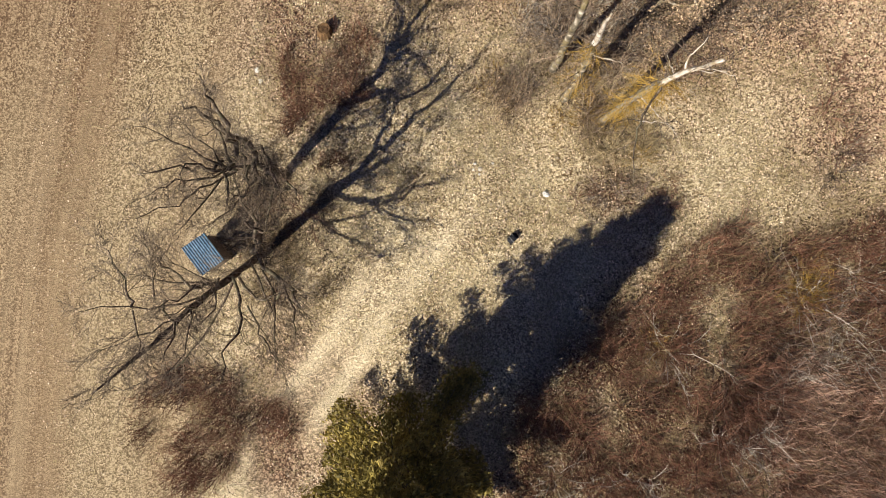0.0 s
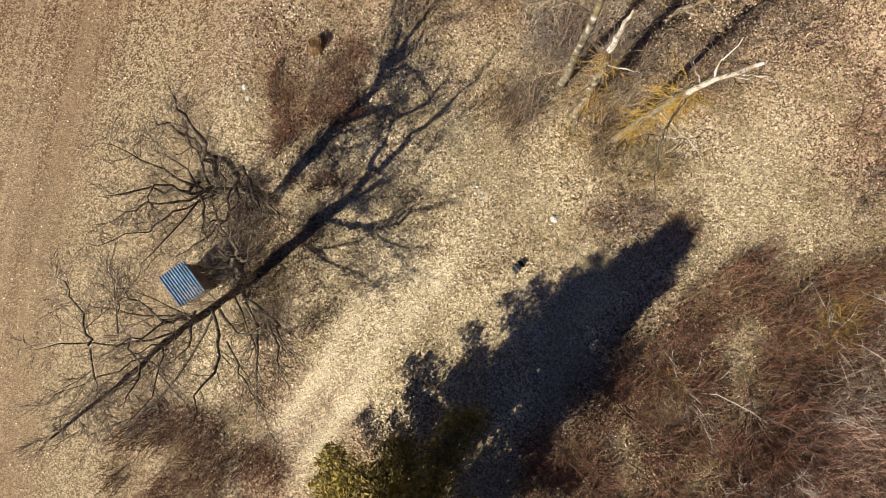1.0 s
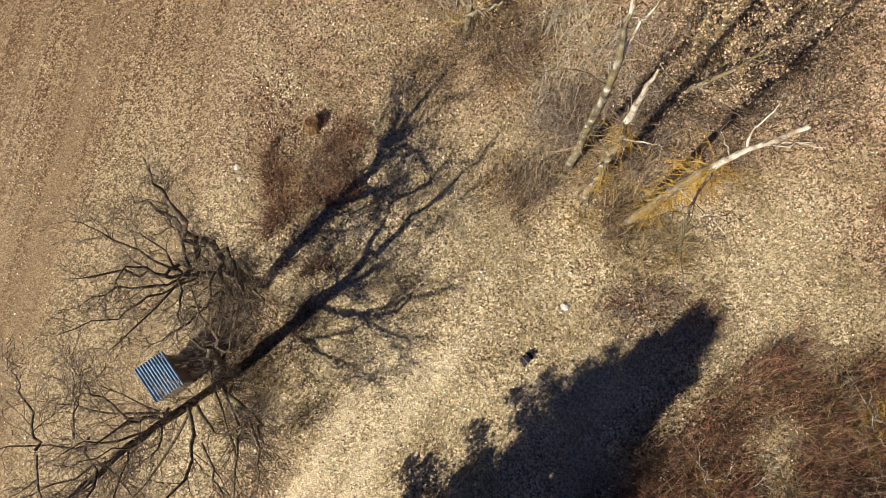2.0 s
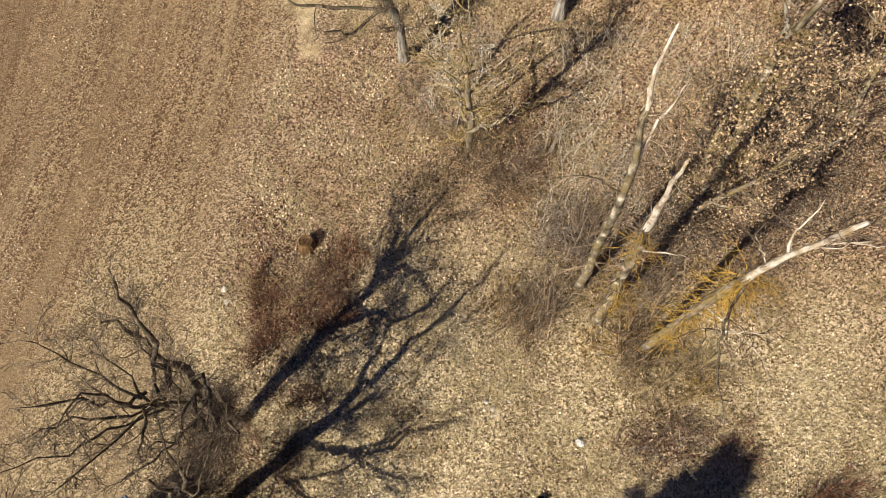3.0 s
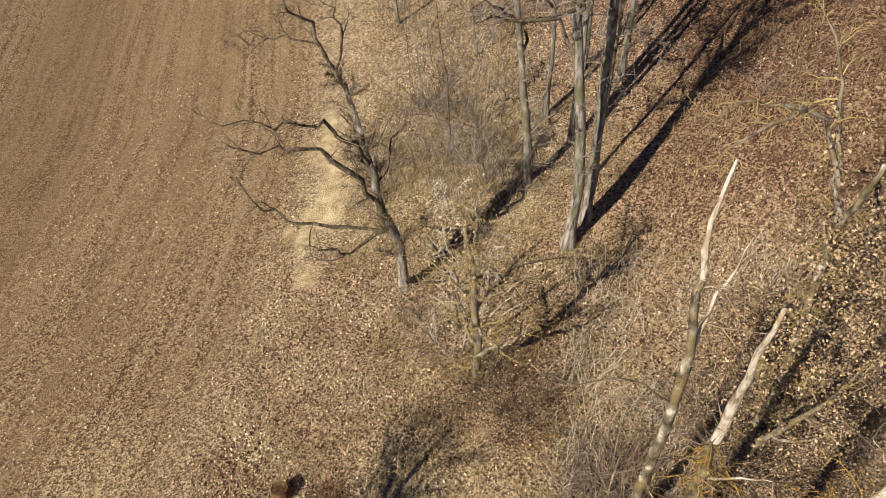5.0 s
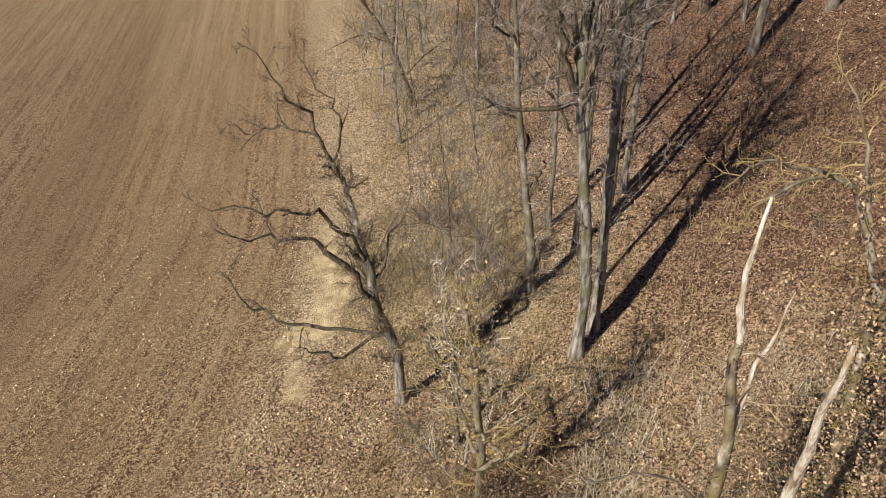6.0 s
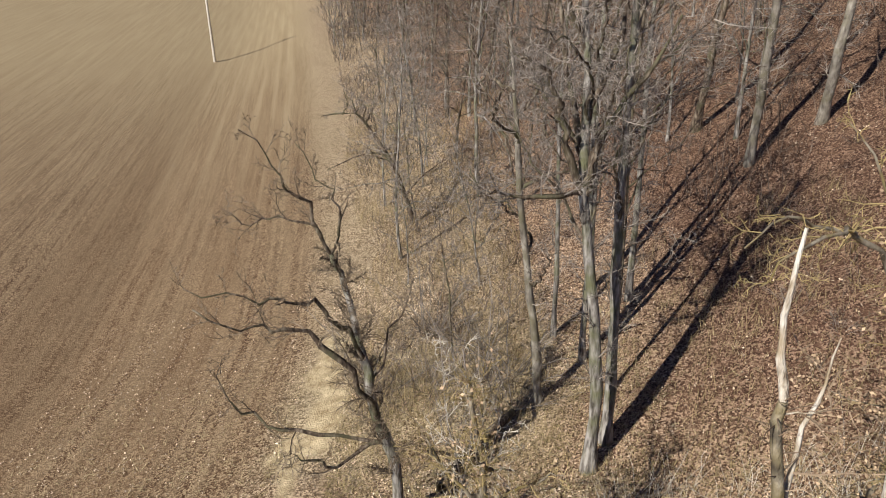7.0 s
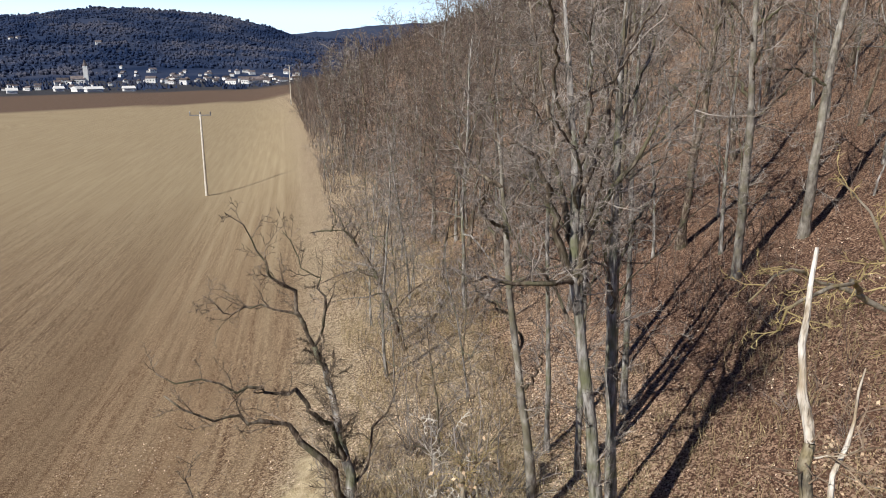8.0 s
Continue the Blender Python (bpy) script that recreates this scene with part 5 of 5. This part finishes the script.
def lump(rng, size, flat=0.6, rough=0.22):
    bm = bmesh.new()
    bmesh.ops.create_icosphere(bm, subdivisions=2, radius=size)
    for p in bm.verts:
        p.co *= 1 + rng.uniform(-rough, rough)
        p.co.z = p.co.z * flat + size * flat * 0.55
    bm.verts.index_update()
    v, f = [tuple(p.co) for p in bm.verts], [tuple(p.index for p in q.verts) for q in bm.faces]
    bm.free()
    return v, f


bag = thing("backpack", 2.85, 0.48, "black backpack lying on the dry grass", "bag")
bag.rotation_euler.z = radians(42)
part("body", rounded(0.46, 0.3, 0.2), BLACK, bag, smooth=True)
for u in (-0.08, 0.08):
    part("strap", rounded(0.03, 0.31, 0.215, 0.3), GREY_STRAP, bag, "grey strap")
    bag.children[-1].location.x = u
part("pocket", rounded(0.16, 0.22, 0.1, 0.3, 0.16), BLACK, bag)
rg = np.random.default_rng(77)
for dx, dy, s in ((1.31, 3.55, 0.08), (1.54, 3.32, 0.09), (1.66, 3.13, 0.06), (2.05, 3.55, 0.06), (1.5, 3.1, 0.07), (1.25, 3.3, 0.06)):
    st = thing("white_stone", dx, dy, "small white stone in the grass", "stone", "white stones")
    st.location.z += 0.03
    part("stone", lump(rg, s), WHITE, st, smooth=True)
for x, y, s in ((4.21, 2.26, 0.13), (-8.94, 4.95, 0.1), (-8.04, 7.79, 0.12), (-7.9, 7.3, 0.09)):
    st = thing("pale_rag", x, y, "crumpled off-white scrap in the dry grass", "scrap", "scraps")
    st.location.z += 0.04
    part("sheet", lump(rg, s, 0.3, 0.35), WHITE, st)
stump = thing("tree_stump", -5.0, 9.25, "hollow rotten brown stump among shrubs", "stump")
w_st = Wood()
ring = [0.42, 0.33, 0.29, 0.25, 0.15, 0.12]
w_st.tube([(0, 0, -0.1), (0, 0, 0.2), (0.02, 0, 0.5), (0.02, 0.02, 0.66), (0.02, 0.02, 0.6), (0, 0, 0.3)], ring, 14, True)
part("shell", w_st.data(), ROT, stump)
# dark tube laid along the bank oak's trunk shadow, standing in for it
log = thing("fallen_log", 0.4, 19.2, "dark log shape standing in for the oak's trunk shadow on the slope", "log")
w_lg = Wood()
q = [(x - 0.4, y - 19.2, gz(x, y) - gz(0.4, 19.2) + 0.28) for x, y in ((-0.3, 17.9), (0.4, 19.2), (1.2, 20.2), (2.2, 21.2))]
w_lg.tube(smooth_line(q), np.linspace(0.26, 0.14, 10), 8, True)
part("trunk", w_lg.data(), BARK_DARK, log, smooth=True)

# ---- power line poles ----
CONCRETE = shade("pale_concrete", [(0.3, (0.5, 0.46, 0.38)), (0.7, (0.68, 0.63, 0.53))], 3, bump=0.2)
STEEL = shade("dull_steel", [(0.3, (0.2, 0.2, 0.2)), (0.7, (0.32, 0.32, 0.32))], 6, metal=0.6, rough=0.5, bump=0)


def power_pole(x, y, h, turn):
    ob = thing("power_pole", x, y, "pale round concrete power line pole in the field", "pole", "power poles")
    ob.rotation_euler.z = radians(turn)
    w = Wood()
    w.tube([(0, 0, -0.3), (0, 0, h * 0.5), (0, 0, h)], (0.24, 0.19, 0.14), 12, True)
    part("shaft", w.data(), CONCRETE, ob, smooth=True)
    part("crossarm", box(0, 0, h - 0.15, 3.2, 0.12, 0.14), STEEL, ob)
    for u in (-1.5, 0.0, 1.5):
        k = Wood()
        k.tube([(u, 0, h - 0.1), (u, 0, h + 0.12), (u, 0, h + 0.3), (u, 0, h + 0.42)], (0.07, 0.1, 0.09, 0.04), 8, True)
        part("insulator", k.data(), STEEL, ob, "dark insulator")


power_pole(-36.6, 111.5, 12.7, 10)
power_pole(-67.0, 330.0, 17.5, 10)

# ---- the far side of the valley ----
# the blue of distant haze is put into the hills' base colour
HAZY_FOREST = shade("hazy_far_forest", [(0.35, (0.024, 0.038, 0.08)), (0.5, (0.04, 0.055, 0.1)), (0.7, (0.07, 0.08, 0.12))], 0.007, rough=1.0, bump=0, spec=0.0,
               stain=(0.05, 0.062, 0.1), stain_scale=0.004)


def hill_height(x, y, y0, depth, top, seed):
    t = min(max((y - y0) / depth, 0), 1)
    return -8 + top(x) * t ** 1.3 + (0.3 + t) * (5 * noise.noise((x * 0.012, y * 0.012, seed)) + 4 * abs(noise.noise((x * 0.05, y * 0.05, seed + 3))))


def far_hill(name, label, x0, x1, y0, depth, top, seed):
    nx, nd = 150, 56
    v, f = [], []
    for j in range(nd):
        for i in range(nx):
            x, y = x0 + (x1 - x0) * i / (nx - 1), y0 + depth * j / (nd - 1)
            v.append((x, y, hill_height(x, y, y0, depth, top, seed)))
    for j in range(nd - 1):
        for i in range(nx - 1):
            a = j * nx + i
            f.append((a, a + 1, a + nx + 1, a + nx))
    tagged(new(name, mesh_of(name, v, f, HAZY_FOREST, True)), label, "hill", kind="structure")


def ridge(stops):
    a, b = zip(*stops)
    return lambda u: float(np.interp(u, a, b))


CREST = ridge([(-2200, 120), (-1405, 178), (-1310, 186), (-1151, 202), (-1022, 208), (-908, 203), (-809, 195), (-696, 181), (-611, 164), (-526, 140), (-470, 124), (-412, 115), (200, 95)])
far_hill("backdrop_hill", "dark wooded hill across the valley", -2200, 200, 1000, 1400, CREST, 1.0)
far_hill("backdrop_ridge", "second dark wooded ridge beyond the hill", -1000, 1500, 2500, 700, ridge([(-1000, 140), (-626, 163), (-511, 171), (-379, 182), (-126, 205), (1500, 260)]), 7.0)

# far crowns and hedges carry the same haze blue in their colour
HAZY_TREES = shade("hazy_far_trees", [(0.36, (0.022, 0.036, 0.08)), (0.5, (0.042, 0.056, 0.1)), (0.62, (0.09, 0.092, 0.12))], 0.007, rough=1.0, bump=0, spec=0.0, island=0.06)
rg = np.random.default_rng(15)
ys = 640 + 480 * rg.uniform(0, 1, 5200) ** 1.2
xs = ys * np.tan(rg.uniform(-0.62, -0.14, 5200)) + 12 * rg.normal(0, 1, 5200)
ok = (np.array([noise.noise((a * 0.02, b * 0.02, 3.0)) for a, b in zip(xs, ys)]) > 0.04) & (ys - 1.28 * xs > 905)
xs, ys = xs[ok], ys[ok]
brushwood("far_hedges", "dark leafless hedges and trees about the village", HAZY_TREES, (xs, ys), (1.5, 6), 1.6, 0.25, 26, 0.2,
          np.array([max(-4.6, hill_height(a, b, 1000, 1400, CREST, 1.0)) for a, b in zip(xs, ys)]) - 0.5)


def hazy_far_forest(name, label, count, x0, x1, y0, y1, height, seed, clear=-0.45):
    """Pointed crowns, thick as they stand on a far hillside, as one object; height(x, y) is the ground's."""
    rg = np.random.default_rng(seed)
    x, y = rg.uniform(x0, x1, count), rg.uniform(y0, y1, count)
    ok = np.array([noise.noise((a * 0.006, b * 0.006, seed)) for a, b in zip(x, y)]) > clear
    ok &= (y > 1350) | (x / y < -0.44)
    x, y = x[ok], y[ok]
    k = len(x)
    z = np.array([height(a, b) for a, b in zip(x, y)]) - 2
    h, r, turn = rg.uniform(6, 10, k), rg.uniform(2.5, 6, k), rg.uniform(0, 6.28, k)
    v = [np.stack([x + rg.normal(0, 1, k), y, z + h], 1)]
    for level, wide in ((0.0, 0.7), (0.6, 1.0)):
        for i in range(5):
            a = turn + i * 2 * np.pi / 5
            v.append(np.stack([x + wide * r * np.cos(a), y + wide * r * np.sin(a), z + level * h], 1))
    verts = np.stack(v, 1).reshape(-1, 3)
    o = 11 * np.arange(k)[:, None]
    faces = []
    for i in range(5):
        j = (i + 1) % 5
        faces += [o + np.array([[1 + i, 1 + j, 6 + j]]), o + np.array([[1 + i, 6 + j, 6 + i]]), o + np.array([[6 + i, 6 + j, 0]])]
    tagged(new(name, mesh_of(name, verts, np.concatenate(faces), HAZY_TREES)), label, "forest", kind="stuff")


hazy_far_forest("far_wood", "dark wood covering the hill across the valley, bluish haze in its colour", 11000, -1700, -180, 1060, 2400, lambda a, b: hill_height(a, b, 1000, 1400, CREST, 1.0), 51)
PLASTER = shade("white_plaster", [(0.3, (0.7, 0.68, 0.64)), (0.7, (0.85, 0.84, 0.8))], 0.2, bump=0, each=0.12)
TILE = shade("roof_tiles", [(0.3, (0.09, 0.075, 0.075)), (0.7, (0.2, 0.165, 0.155))], 0.3, bump=0, each=0.4)
PANE = shade("dark_panes", [(0.3, (0.03, 0.035, 0.04)), (0.7, (0.06, 0.065, 0.07))], 1, rough=0.2, bump=0, spec=0.6)


def gable(sx, sy, h, r, over=0.5):
    v = [(-sx / 2 - over, -sy / 2 - over, h), (sx / 2 + over, -sy / 2 - over, h), (sx / 2 + over, sy / 2 + over, h), (-sx / 2 - over, sy / 2 + over, h),
         (-sx / 2 - over, 0, h + r), (sx / 2 + over, 0, h + r)]
    return v, [(0, 1, 5, 4), (2, 3, 4, 5), (0, 4, 3), (1, 2, 5), (0, 3, 2, 1)]


def house(sx, sy, h, r, tower=0.0):
    ob = new("house")
    wall = part("wall", box(0, 0, h / 2, sx, sy, h), PLASTER, ob)
    part("roof", gable(sx, sy, h, r), TILE, ob, "brown tiled roof")
    for u in (-0.3, 0.0, 0.3):
        part("window", box(u * sx, -sy / 2, h * 0.55, 1.3, 0.16, 1.5), PANE, ob)
    if tower:
        part("tower", box(sx * 0.6, 0, tower / 2, 5, 5, tower), PLASTER, ob)
        k = Wood()
        k.tube([(sx * 0.6, 0, tower), (sx * 0.6, 0, tower + 3), (sx * 0.6, 0, tower + 8)], (3.2, 2.0, 0.1), 6)
        part("spire", k.data(), TILE, ob)
    return ob


rg = np.random.default_rng(9)
stock = [house(11, 8, 6, 3), house(15, 9, 7, 3.5), house(9, 7, 5.5, 3)]
placed = set()
ground_there = lambda a, b: max(-4.6, hill_height(a, b, 1000, 1400, CREST, 1.0))
sites = [(-0.19 - 0.22 * rg.uniform() ** 1.3, 850 + 450 * rg.uniform() ** 1.3) for _ in range(95)]
sites += [(rg.uniform(-0.55, -0.5), 610 + 110 * rg.uniform()) for _ in range(9)]
sites += [(rg.uniform(-0.485, -0.42), 660 + 200 * rg.uniform()) for _ in range(9)]
sites += [(-0.522, 1700), (-0.514, 1720), (-0.43, 1650)]
for ang, y in sites:
    x = y * math.tan(ang)
    k = int(rg.integers(3))
    t = stock[k] if k not in placed else copy_thing(stock[k], pose(0, 0, 0))
    placed.add(k)
    size = rg.uniform(0.45, 0.85) * (0.6 if y < 800 else 1) * (1 if y < 1500 else 1.5)
    t.matrix_basis = pose(x, y, ground_there(x, y), 0, 0, rg.uniform(-80, 80)) @ Matrix.Diagonal((size, size, size, 1))
    tagged(t, "white village house with a brown roof across the valley", "house", "village houses")
church = house(15, 8, 6, 4, 21)
church.matrix_basis = pose(-423, 860, -4.6, 0, 0, 20)
tagged(church, "white village church with a tower", "church")
for x, y, sx in ((-283, 600, 13), (-299, 606, 8), (-262, 618, 9), (-327, 560, 7), (-318, 612, 7)):
    barn = thing("barn", x, y, "long white farm shed at the field's far end", "shed", "sheds", -4.6)
    barn.rotation_euler.z = 0.3 * (x + 290) % 1.3
    part("wall", box(0, 0, 1.2, sx, 7, 2.4), PLASTER, barn)
    part("roof", gable(sx, 7, 2.4, 2), PLASTER, barn, "pale sheet roof")
